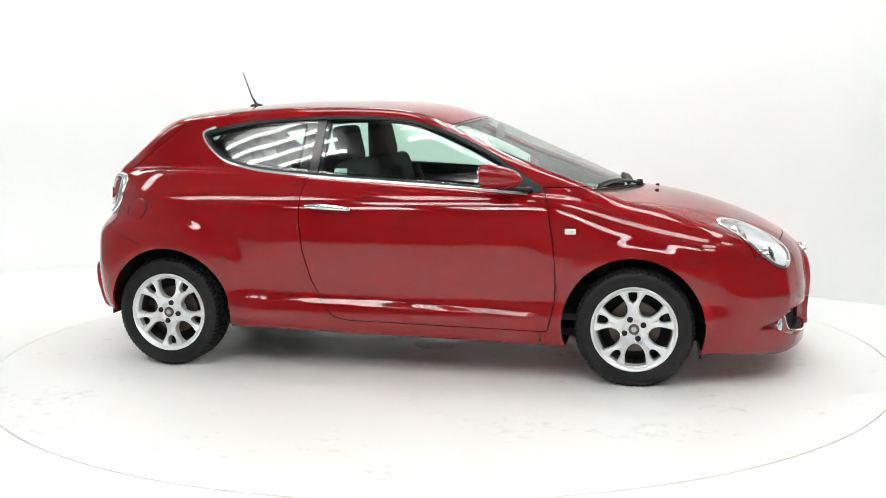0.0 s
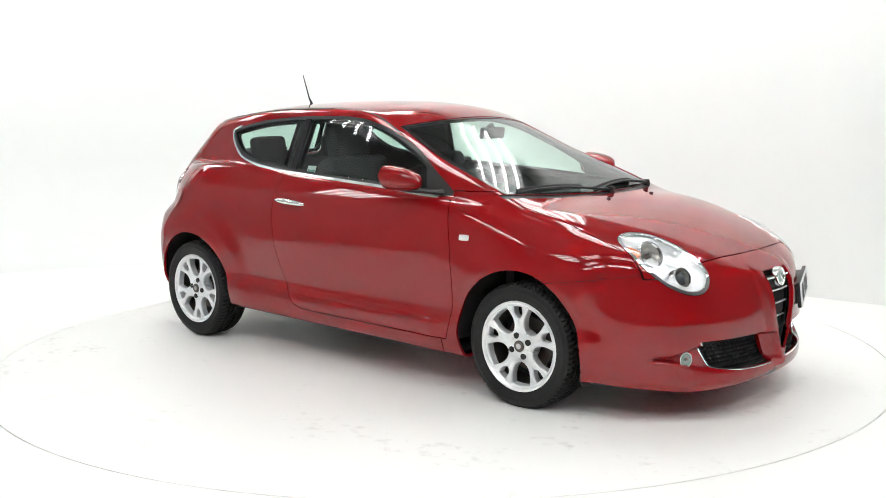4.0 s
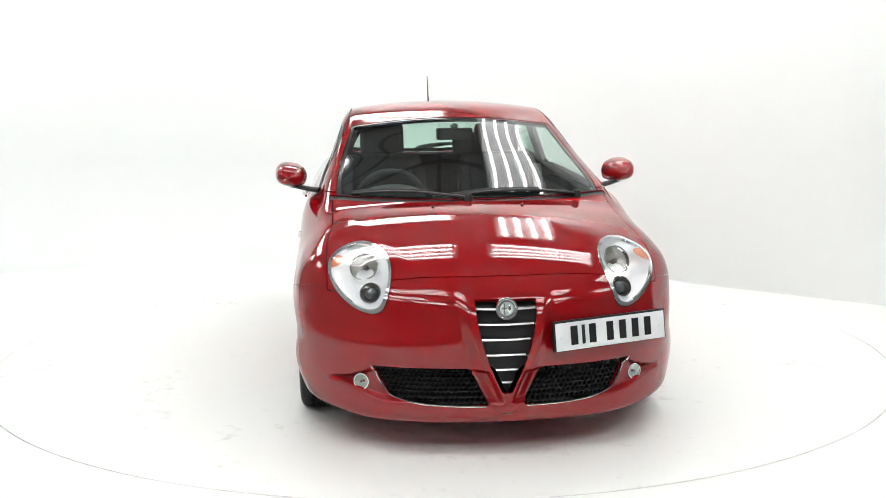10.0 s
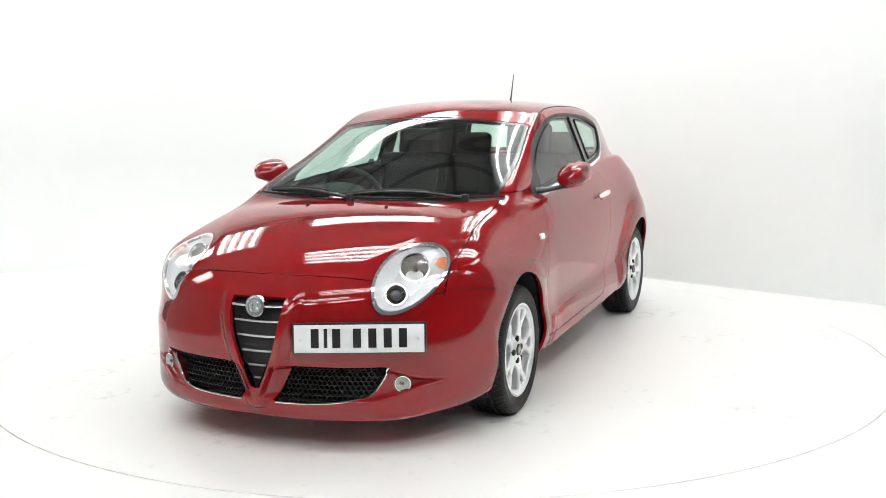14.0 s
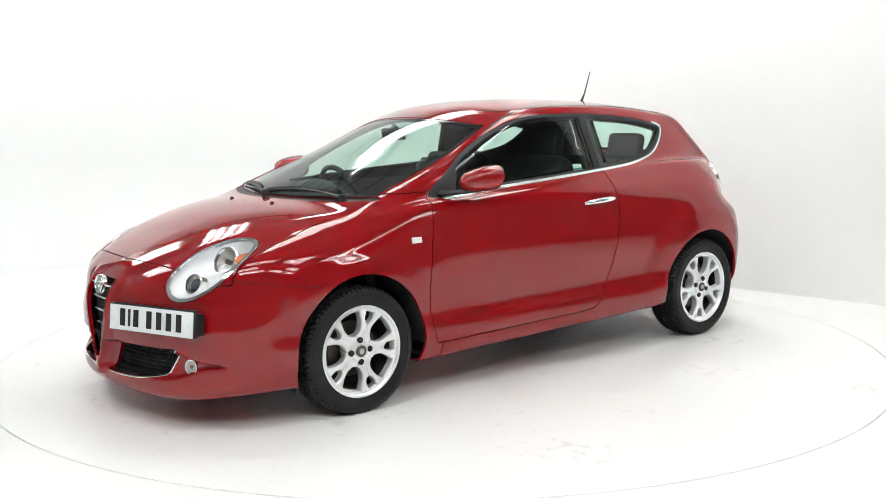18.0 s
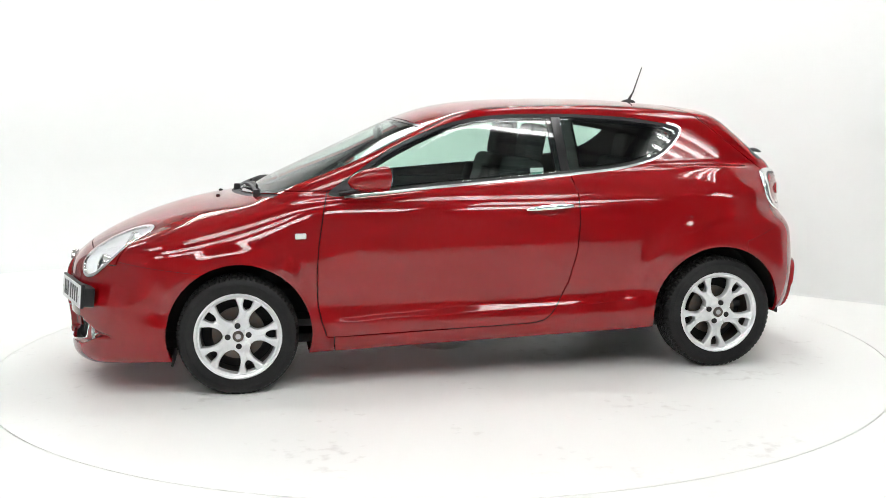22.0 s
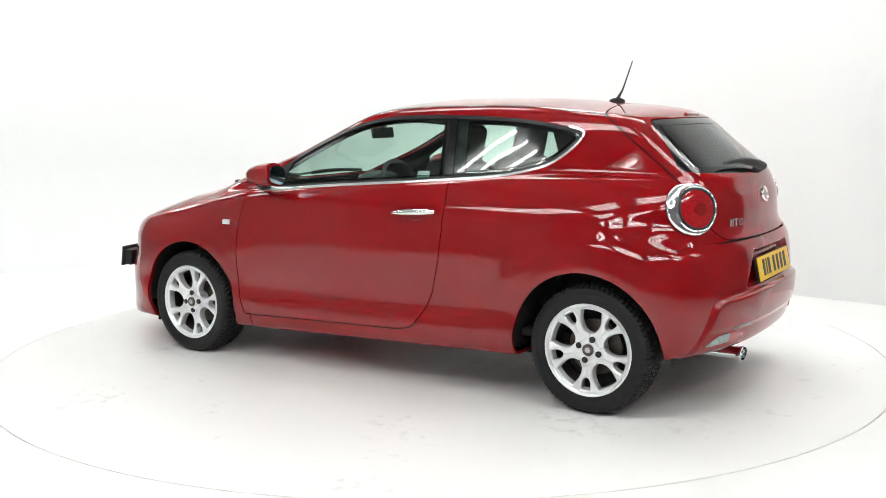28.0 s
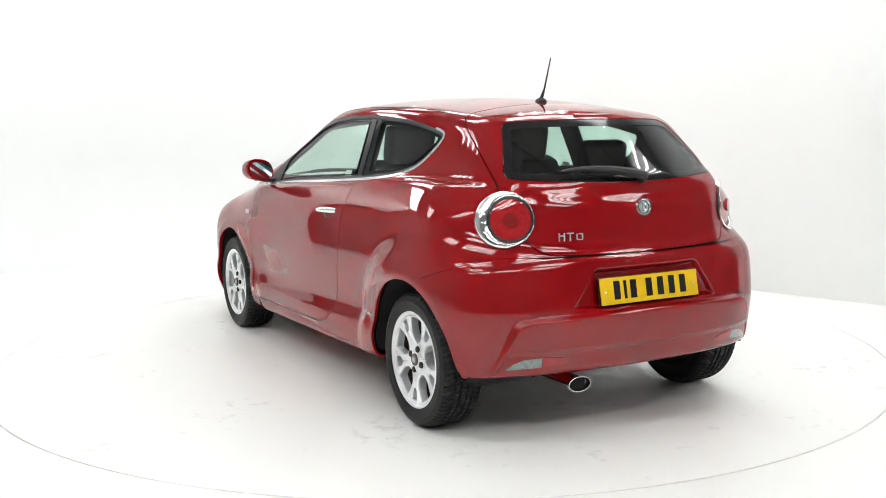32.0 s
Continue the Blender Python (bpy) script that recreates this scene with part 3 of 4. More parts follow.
def at_side(x, z, s=1):
    p, n = skin_hit((x, 1.5, z), (0, -1, 0))
    return (p, n) if s > 0 else (Vector((p.x, -p.y, p.z)), Vector((n.x, -n.y, n.z)))


def at_top(x, y):
    return skin_hit((x, y, 2.2), (0, 0, -1))


def at_front(y, z):
    return skin_hit((2.6, y, z), (-1, 0, 0))


def at_rear(y, z):
    return skin_hit((-2.6, y, z), (1, 0, 0))


def facing(p, n, up=(0, 0, 1), lift=0.0):
    """A pose at p whose z looks along n and whose y points up."""
    n = Vector(n).normalized()
    u = (Vector(up) - n * Vector(up).dot(n)).normalized()
    s = u.cross(n)
    m = Matrix((s, u, n)).transposed().to_4x4()
    m.translation = Vector(p) + n * lift
    return m


def neg(f):
    return lambda p: -f(p)


def shrink(f, d):
    return lambda p: f(p) - d


def build_body(car):
    base = clip(skin(), lambda p: p[:, 1])
    g = 0.0027
    not_wheel = (wheel_gap(1.152, 0.354), wheel_gap(-1.346, 0.361))
    not_head, not_tail = (lambda p: -head_oval(p) - 0.001), (lambda p: -tail_oval(p) - 0.001)
    side_window = lambda p: np.where((p[:, 0] > -1.3) & (p[:, 0] < 0.75) & (p[:, 1] > 0.42), in_dlo(p), -1)
    rear_window = lambda p: np.where(p[:, 0] < -1.35, in_rear_glass(p), -1)
    hatch = lambda p: np.minimum(np.where(p[:, 0] < -1.0, in_hatch(p), -1), (np.maximum(-1.245 - (1.40 - p[:, 2]) * 1.28, -1.70) - p[:, 0]) * 0.62)

    rest = cut_out(base, *not_wheel, not_head, not_tail)
    panel("bonnet", cut_out(rest, shrink(bonnet_area, g)), PAINT, car)
    rest = clip(rest, neg(shrink(bonnet_area, -g)))
    panel("front_bumper", cut_out(rest, shrink(bumper_front_area, g / 3), neg(intake), neg(shield_open)), PAINT, car, depth=0.02)
    rest = clip(rest, neg(shrink(bumper_front_area, -g / 3)))
    panel("rear_bumper", cut_out(rest, lambda p: bumper_rear_area(p) - g / 3 - 0.0045 * step(0.55, 0.50, np.abs(p[:, 1]))), PAINT, car)
    rest = clip(rest, neg(shrink(bumper_rear_area, -g / 3)))
    panel("tailgate", cut_out(rest, shrink(hatch, g), shrink(neg(rear_window), 0.0)), PAINT, car)
    rest = clip(rest, neg(shrink(hatch, -g)))
    low_door = lambda p: np.where(p[:, 1] > 0.5, in_door(p), -1)
    rest = cut_out(rest, shrink(neg(side_window), 0.0))
    rest = cut_out(rest, shrink(neg(windscreen_area), 0.0))
    cowl = lambda p: np.where((p[:, 2] > 0.9) & (p[:, 1] < 0.69), np.minimum(1.185 - p[:, 0] - 0.45 * p[:, 1] ** 2 + g, p[:, 0] + 0.45 * p[:, 1] ** 2 - 1.145), -1)
    panel("cowl", cut_out(base, cowl), BLACK, car, "black plastic cowl below the windscreen", 0.01, lift=-0.006)
    rest = cut_out(rest, neg(cowl))
    panel("door", cut_out(rest, shrink(low_door, g), lambda p: 0.03 + hood_line(p[:, 0]) - p[:, 2]), PAINT, car, sides="pair")
    outer = cut_out(rest, lambda p: np.maximum(-low_door(p) - g, p[:, 2] - 0.034 - hood_line(p[:, 0])))
    wing = lambda p: np.minimum(p[:, 0] - 0.69, 0.99 - p[:, 2])
    panel("front_wing", cut_out(outer, shrink(wing, g)), PAINT, car, sides="pair")
    outer = clip(outer, neg(shrink(wing, -g)))
    roof = lambda p: np.minimum(p[:, 2] - 1.25, (side_green(p[:, 0], p[:, 2]) - 0.03) - p[:, 1])
    panel("roof", cut_out(outer, shrink(roof, g / 2)), PAINT, car)
    panel("roof_strip", cut_out(outer, lambda p: p[:, 2] - 1.27, lambda p: 0.0035 - np.abs(side_green(p[:, 0], p[:, 2]) - 0.03 - p[:, 1])), BLACK, car, "black strip in the roof gutter", 0.006, "pair", 0.0015)
    panel("body_side", cut_out(outer, neg(shrink(roof, -g / 2))), PAINT, car, sides="pair")

    # glazing
    panel("windscreen", cut_out(base, shrink(windscreen_area, 0.003)), GLASS_SCREEN, car, "laminated windscreen with a green tint", 0, lift=-0.004)
    split = lambda p: p[:, 0] + 0.545 - 0.10 * (p[:, 2] - 1.05)
    door_glass = cut_out(base, shrink(side_window, 0.016), lambda p: split(p) - 0.02, lambda p: 0.515 - p[:, 0] - 0.35 * (p[:, 2] - 1.0))
    rear_side = cut_out(base, shrink(side_window, 0.016), lambda p: -split(p) - 0.02)
    panel("door_window", door_glass, GLASS, car, "green-tinted door glass", 0, "pair", -0.008)
    panel("quarter_window", rear_side, GLASS, car, "green-tinted rear side glass", 0, "pair", -0.008)
    panel("window_pillar", cut_out(base, shrink(side_window, 0.014), lambda p: 0.024 - np.abs(split(p))), GLOSS_BLACK, car, "gloss black pillar between the side windows", 0.004, "pair", -0.003)
    panel("mirror_sail", cut_out(base, shrink(side_window, 0.014), lambda p: p[:, 0] + 0.35 * (p[:, 2] - 1.0) - 0.512), BLACK, car, "black triangular trim at the foot of the windscreen pillar", 0.006, "pair", -0.002)
    panel("window_seal", cut_out(base, shrink(side_window, 0.0005), lambda p: 0.017 - side_window(p)), BLACK, car, "black rubber window seal", 0.010, "pair", -0.002)
    chrome = lambda p: np.minimum(np.where((p[:, 0] > -1.3) & (p[:, 0] < 0.75) & (p[:, 1] > 0.42), 0.0055 - np.abs(in_dlo(p) + 0.002), -1),
                                  np.minimum(hood_line(p[:, 0]) + 0.03 + 0.6 * np.maximum(-0.95 - p[:, 0], 0) - p[:, 2] + 0.3 * step(-1.1, -1.2, p[:, 0]), 0.62 - p[:, 0]))
    panel("window_trim", cut_out(base, chrome), BRIGHT_TRIM, car, "chrome strip under the side windows", 0.004, "pair", 0.003)
    panel("rear_window", cut_out(base, shrink(rear_window, 0.002)), GLASS, car, "green-tinted heated rear window", 0, "both", -0.004)

    panel("rear_glass_border", cut_out(base, shrink(rear_window, 0.003), lambda p: 0.030 - rear_window(p)), GLOSS_BLACK, car, "black printed border of the rear window", 0, lift=-0.0025)
    panel("windscreen_border", cut_out(base, shrink(windscreen_area, 0.004), lambda p: 0.022 - windscreen_area(p)), GLOSS_BLACK, car, "black printed border of the windscreen", 0, lift=-0.0025)

    # lamps on the skin
    lens_oval = oval((-1.763, 0.570, 0.934), (-0.80, 0.58, 0.12), (0.1, 0, 1), 0.092, 0.092)
    rims = panel("headlamp", cut_out(base, lambda p: head_oval(p) - 0.001, lambda p: 0.012 - head_oval(p)), CHROME, car, "teardrop headlamp with a chrome rim", 0.012, "pair", 0.003)
    lens = cut_out(base, lambda p: head_oval(p) - 0.010)
    v, nor, tri = lens
    c, n, u, side = head_oval.frame
    for rim, mir in zip(rims, (1, -1)):
        vv, nn, tt = skirted((v + nor * 0.003, nor, tri), 0, mirror=mir < 0)
        mesh_object("lens", vv, tt, CLEAR, rim, "clear lens", normals=nn)
        depth = np.clip((head_oval(v) - 0.010) / 0.055, 0, 1)[:, None] ** 0.7
        vv, nn, tt = skirted((v - n * (0.006 + 0.075 * depth), nor, tri), 0, mirror=mir < 0)
        mesh_object("reflector", vv, tt, LAMP_BOWL, rim, "silvery reflector bowl")
        for du, ds, r, name in ((-0.105, -0.010, 0.047, "projector"), (0.060, 0.016, 0.066, "reflector_dish")):
            q = c + u * du + side * ds + n * 0.25
            p = skin_hit(q, -n, 0.6)[0] - Vector(n) * 0.050
            m = facing((p.x, p.y * mir, p.z), (n[0] + 0.45, n[1] * mir, n[2]))
            part(name, lathe([(r * 0.82, 0.0), (r * 0.87, 0.010), (r * 0.96, 0.010), (r * 1.02, 0.0), (r * 1.06, -0.035), (r * 0.8, -0.035)], 40, m), CHROME, rim, "chrome ring of the lamp")
            if name == "projector":
                part("projector_lens", lathe([(0, 0.016), (r * 0.22, 0.0145), (r * 0.44, 0.010), (r * 0.60, 0.002), (r * 0.64, -0.010)], 32, m), LENS_DARK, rim, "domed dark projector lens")
                part("projector_cup", lathe([(r * 0.62, -0.008), (r * 0.7, -0.004), (r * 0.84, 0.004)], 32, m), STEEL, rim, "dull cup round the projector lens")
            else:
                part("dish", lathe([(0, -0.034), (r * 0.3, -0.031), (r * 0.55, -0.022), (r * 0.75, -0.009), (r * 0.84, 0.002)], 40, m), FOG_GLASS, rim, "patterned reflector dish")
                part("bulb_cap", lathe([(0, 0.002), (0.008, 0.001), (0.011, -0.005), (0.011, -0.032)], 20, m), STEEL, rim, "dull bulb cap")
        amb = clip((v, nor, tri), lambda p: 0.052 - np.linalg.norm(p - (c + u * 0.150 - side * 0.072), axis=1))
        vv, nn, tt = skirted((amb[0] - amb[1] * 0.006, amb[1], amb[2]), 0, mirror=mir < 0)
        mesh_object("indicator", vv, tt, AMBER, rim, "amber indicator corner", normals=nn)
    ring_v, ring_n, ring_t = cut_out(base, lambda p: tail_oval(p) - 0.001, lambda p: -lens_oval(p))
    a, b = np.maximum(tail_oval(ring_v), 0), np.maximum(-lens_oval(ring_v), 0)
    bulge = np.sqrt(np.clip(4 * a * b / (a + b + 1e-6) ** 2, 0, 1))[:, None]
    rings = []
    for mir in (False, True):
        vv, nn, tt = skirted((ring_v + ring_n * (0.002 + 0.016 * bulge), ring_n, ring_t), 0.012, mirror=mir)
        rings.append(mesh_object("tail_lamp", vv, tt, CHROME, car, "round tail lamp in a chrome ring"))
    # black ring drawn for the gap between chrome ring and lens
    lens_gap = cut_out(base, lambda p: lens_oval(p) + 0.006, lambda p: 0.008 - lens_oval(p))
    lens = cut_out(base, lambda p: lens_oval(p) - 0.004)
    lc, ln = lens_oval.frame[:2]
    dome = 0.020 * np.clip(1 - (np.linalg.norm((lens[0] - lc) - ((lens[0] - lc) @ ln)[:, None] * ln, axis=1) / 0.089) ** 2, 0, 1)[:, None]
    for ring, mir in zip(rings, (1, -1)):
        vv, nn, tt = skirted((lens[0] + lens[1] * (0.004 + dome), lens[1], lens[2]), 0.012, mirror=mir < 0)
        mesh_object("lens", vv, tt, RED_LENS, ring, "red lens", normals=nn)
        vv, nn, tt = skirted((lens_gap[0] + lens_gap[1] * 0.0085, lens_gap[1], lens_gap[2]), 0.008, mirror=mir < 0)
        mesh_object("lens_gap", vv, tt, BLACK, ring, "black ring drawn for the gap round the lens")
        q = clip(lens, lambda p: 0.032 - np.linalg.norm(p - lc, axis=1))
        vv, nn, tt = skirted((q[0] + q[1] * (0.0055 + 0.020), q[1], q[2]), 0.004, mirror=mir < 0)
        mesh_object("inner_lens", vv, tt, RED_DARK, ring, "darker centre of the lens", normals=nn)

    low_lamp = polygon([(0.652, 0.334), (0.625, 0.360), (0.585, 0.378), (0.50, 0.384), (0.42, 0.378), (0.385, 0.362), (0.42, 0.348), (0.52, 0.342)], (1, 2))
    at_back = lambda p: np.where(p[:, 0] < -1.6, low_lamp(p), -1)
    panel("rear_fog_lamp", cut_out(base, at_back, lambda p: 0.512 - p[:, 1]), RED_LENS, car, "low red fog lamp in the bumper", 0.006, "pair", 0.003)
    panel("reversing_lamp", cut_out(base, at_back, lambda p: p[:, 1] - 0.514), RIBBED, car, "low clear reversing lamp in the bumper", 0.006, "pair", 0.003)

    # dark shell inside the skin: cabin trim, and shade put behind panel gaps
    inner = cut_out(base, wheel_gap(1.152, 0.369), wheel_gap(-1.346, 0.376), lambda p: -intake(p) - 0.01, lambda p: -shield_open(p) - 0.004, lambda p: -np.where(split(p) > 0, np.minimum(side_window(p) - 0.028, split(p) - 0.05), np.minimum(side_window(p) - 0.032, -split(p) - 0.09)), lambda p: -windscreen_area(p) - 0.004, lambda p: -rear_window(p) - 0.004, lambda p: -head_oval(p) - 0.002)
    v, nor, tri = inner
    panel("lining", (v - nor * 0.03, nor, tri), LINER, car, "dark inner shell: cabin trim, and shade put behind the panel gaps", -0.027)


# ---- wheels ----
def build_wheel():
    w = new("wheel")
    tread = [(0.205, -0.085), (0.2075, -0.090), (0.212, -0.0915), (0.225, -0.0955), (0.240, -0.0985), (0.255, -0.0990), (0.257, -0.1000), (0.262, -0.0995), (0.272, -0.0965), (0.282, -0.0920), (0.289, -0.0855), (0.2945, -0.0770), (TYRE_R - 0.0012, -0.066)]
    for h in (-0.044, -0.016, 0.016, 0.044):
        tread += [(TYRE_R, h - 0.0065), (TYRE_R - 0.008, h - 0.0045), (TYRE_R - 0.008, h + 0.0045), (TYRE_R, h + 0.0065)]
    tread += [(r, -h) for r, h in tread[12::-1]] + [(0.20, 0.0), tread[0]]
    seg = 288
    bm = lathe(tread, seg)
    for v in bm.verts:
        r = math.hypot(v.co.x, v.co.y)
        k = round(math.atan2(v.co.y, v.co.x) * seg / (2 * math.pi) + (abs(v.co.z) if abs(v.co.z) > 0.05 else v.co.z) * 60)
        if r > 0.286 and (k % 4 == 0 if abs(v.co.z) > 0.05 else k % 6 == 0):
            v.co.x *= 1 - 0.007 / r
            v.co.y *= 1 - 0.007 / r
    part("tyre", bm, RUBBER, w, "black road tyre with a grooved tread", sharp=28)
    rim = [(0.184, 0.045), (0.190, 0.045), (0.2, 0.078), (0.214, 0.088), (0.2145, 0.093), (0.207, 0.0945), (0.197, 0.088), (0.189, 0.072), (0.184, 0.045)]
    part("rim", lathe(rim, 72), SILVER, w, "silver alloy rim")
    # inner rim gets a dark colour for the shade behind the spokes
    part("barrel", lathe([(0.196, -0.08), (0.208, -0.086), (0.197, -0.07), (0.1895, 0.045), (0.184, 0.045), (0.182, -0.07), (0.196, -0.08)], 60), STEEL, w, "inner side of the rim, shade put into its dark colour")
    part("brake_disc", lathe([(0, 0.0), (0.13, 0.0), (0.13, -0.02), (0, -0.02)], 48), STEEL, w, "worn steel brake disc", sharp=30)
    # added dark disc stands for the shade deep inside the wheel
    part("backing", lathe([(0, -0.05), (0.186, -0.05), (0.186, -0.06), (0, -0.06)], 32), LINER, w)
    nr, na = 44, 240
    rr, aa = np.meshgrid(np.linspace(0.03, 0.196, nr), np.linspace(0, 2 * math.pi, na, endpoint=False), indexing="ij")
    flat = np.stack([(rr * np.cos(aa)).ravel(), (rr * np.sin(aa)).ravel(), np.zeros(nr * na)], 1)
    at = np.arange(nr * na).reshape(nr, na)
    q = np.stack([at[:-1], np.roll(at, -1, 1)[:-1], np.roll(at, -1, 1)[1:], at[1:]], -1).reshape(-1, 4)
    grid = (flat, np.tile([0.0, 0.0, 1.0], (nr * na, 1)), np.concatenate([q[:, [0, 3, 2]], q[:, [0, 2, 1]]]))

    def solid_part(p):
        """Positive on the metal: five forks between round-footed openings, a small wedge inside each fork."""
        r, a = np.hypot(p[:, 0], p[:, 1]), np.arctan2(p[:, 1], p[:, 0]) - math.pi / 2 - radians(20)
        best = np.full(len(p), 1.0)
        for turned, foot, wide, reach in ((math.pi / 5, 0.076, 0.051, 0.075), (0.0, 0.132, 0.022, 0.035)):
            b = np.mod(a - turned + math.pi / 5, 2 * math.pi / 5) - math.pi / 5
            c, d = r * np.cos(b), r * np.sin(b)
            t = np.clip((c - foot) / reach, 0, 1)
            hole = np.minimum(wide * np.sqrt(t * (2 - t)) - np.abs(d) + 0.10 * np.minimum(c - foot, 0), 0.1865 - r)
            best = np.minimum(best, -hole)
        return best
    v, nor, tri = cut_out(grid, solid_part)
    r, e = np.hypot(v[:, 0], v[:, 1]), solid_part(v)
    rise = 0.080 + 0.006 * step(0.08, 0.19, r) - 0.008 * np.clip(1 - e / 0.008, 0, 1) ** 2 - 0.006 * step(0.10, 0.05, r) * step(0.04, 0.06, r)
    v = np.stack([v[:, 0], v[:, 1], rise], 1)
    spokes = skirted((v, nor, tri), 0.034)
    mesh_object("spokes", spokes[0], spokes[2], SILVER, w, "silver alloy spokes in five forked pairs")
    part("hub", lathe([(0, 0.082), (0.028, 0.082), (0.03, 0.079), (0.045, 0.078), (0.060, 0.070), (0.070, 0.05), (0.070, 0.01)], 40), SILVER, w, "silver alloy hub")
    part("hub_cap", lathe([(0, 0.089), (0.020, 0.089), (0.024, 0.090), (0.027, 0.087), (0.027, 0.075)], 32), STEEL, w, "round metal hub badge")
    part("cap_mark", lathe([(0, 0.0905), (0.013, 0.0905), (0.014, 0.088)], 24), BRIGHT_TRIM, w, "pale mark on the hub badge")
    for i in range(4):
        a = radians(131) + i * math.pi / 2
        part("wheel_bolt", lathe([(0, 0.0850), (0.009, 0.0850), (0.012, 0.084), (0.0145, 0.081), (0.0145, 0.07)], 16, pose(0.050 * math.cos(a), 0.052 * math.sin(a), 0)), BLACK, w, "dark wheel bolt")
    return w


# ---- fittings on the car ----
def ellipsoid(rx, ry, rz, m, n=24, k=16):
    bm = bmesh.new()
    bmesh.ops.create_uvsphere(bm, u_segments=n, v_segments=k, radius=1)
    bmesh.ops.scale(bm, vec=(rx, ry, rz), verts=bm.verts)
    bm.transform(m)
    return bm


def build_mirrors(car):
    for s in (1, -1):
        bm = bmesh.new()
        n, k = 32, 12
        rows = []
        for i in range(k + 1):
            t = i / k
            f = max(1 - (1 - t) ** 2.6, 0) ** 0.5
            x = 0.612 - 0.195 * t
            row = []
            for j in range(n):
                a = 2 * math.pi * j / n
                c, d = math.cos(a), math.sin(a)
                q = 2.6
                rad = (abs(c) ** q + abs(d) ** q) ** (-1 / q)
                yy = 0.887 + 0.081 * f * rad * c + 0.012 * (1 - t)
                zz = 1.052 + 0.063 * f * rad * d * (1.0 if d > 0 else 0.95) - 0.012 * (1 - t) + 0.012 * c * f
                row.append(bm.verts.new((x - 0.013 * c * f, s * yy, zz)))
            rows.append(row)
        for a, b in zip(rows, rows[1:]):
            for j in range(n):
                bm.faces.new((a[j], a[(j + 1) % n], b[(j + 1) % n], b[j]))
        bm.faces.new(rows[0]), bm.faces.new(rows[-1])
        bmesh.ops.bevel(bm, geom=[e for e in bm.edges if e.verts[0] in rows[-1] and e.verts[1] in rows[-1]], offset=0.006, segments=2, affect="EDGES")
        shell = part("door_mirror", bm, PAINT, car, "red door mirror on a black foot", sharp=50)
        pts = [(0.415, 0.887 + 0.069 * math.copysign(abs(math.cos(2 * math.pi * j / n)) ** 0.75, math.cos(2 * math.pi * j / n)), 1.050 + 0.049 * math.copysign(abs(math.sin(2 * math.pi * j / n)) ** 0.75, math.sin(2 * math.pi * j / n))) for j in range(n)]
        bm = bmesh.new()
        f = bm.faces.new([bm.verts.new((x - 0.008 * (y - 0.887) / 0.08 - 0.10 * (z - 1.05) - 0.007, s * y, z + 0.012 * (y - 0.887) / 0.08)) for x, y, z in pts])
        g = bmesh.ops.extrude_face_region(bm, geom=[f])
        bmesh.ops.translate(bm, vec=(-0.003, 0, 0), verts=[v for v in g["geom"] if isinstance(v, bmesh.types.BMVert)])
        part("mirror_glass", bm, MIRROR, shell, "blue-tinted mirror glass", smooth=False)
        part("foot", tube([(0.62, s * 0.735, 0.978), (0.60, s * 0.775, 0.981), (0.56, s * 0.83, 0.990), (0.49, s * 0.89, 0.998)], [0.030, 0.024, 0.022, 0.020], 12, flat=0.55), BLACK, shell, "black mirror foot")


def build_handles(car):
    for s in (1, -1):
        pts = []
        for i in range(9):
            t = i / 8
            x, z = -0.545 + 0.245 * t, 0.886 - 0.013 * t
            p, n = at_side(x, z, s)
            pts.append(p + n * (0.008 + 0.022 * math.sin(math.pi * min(max(t, 0.02), 0.98)) ** 0.5))
        handle = part("door_handle", tube(pts, [0.009, 0.014, 0.016, 0.0165, 0.016, 0.0155, 0.0145, 0.012, 0.007], 12), CHROME, car, "chrome bar door handle")
        p, n = at_side(-0.42, 0.868, s)
        part("handle_cup", ellipsoid(0.055, 0.026, 0.006, facing(p, n, lift=-0.001)), PAINT, handle, "dished red cup behind the handle")
        p, n = at_side(0.842, 0.777, s)
        part("side_repeater", box(0.056, 0.029, 0.014, facing(p, n, lift=0.002), 0.0068, 3), WHITE_LENS, car, "small white side indicator")


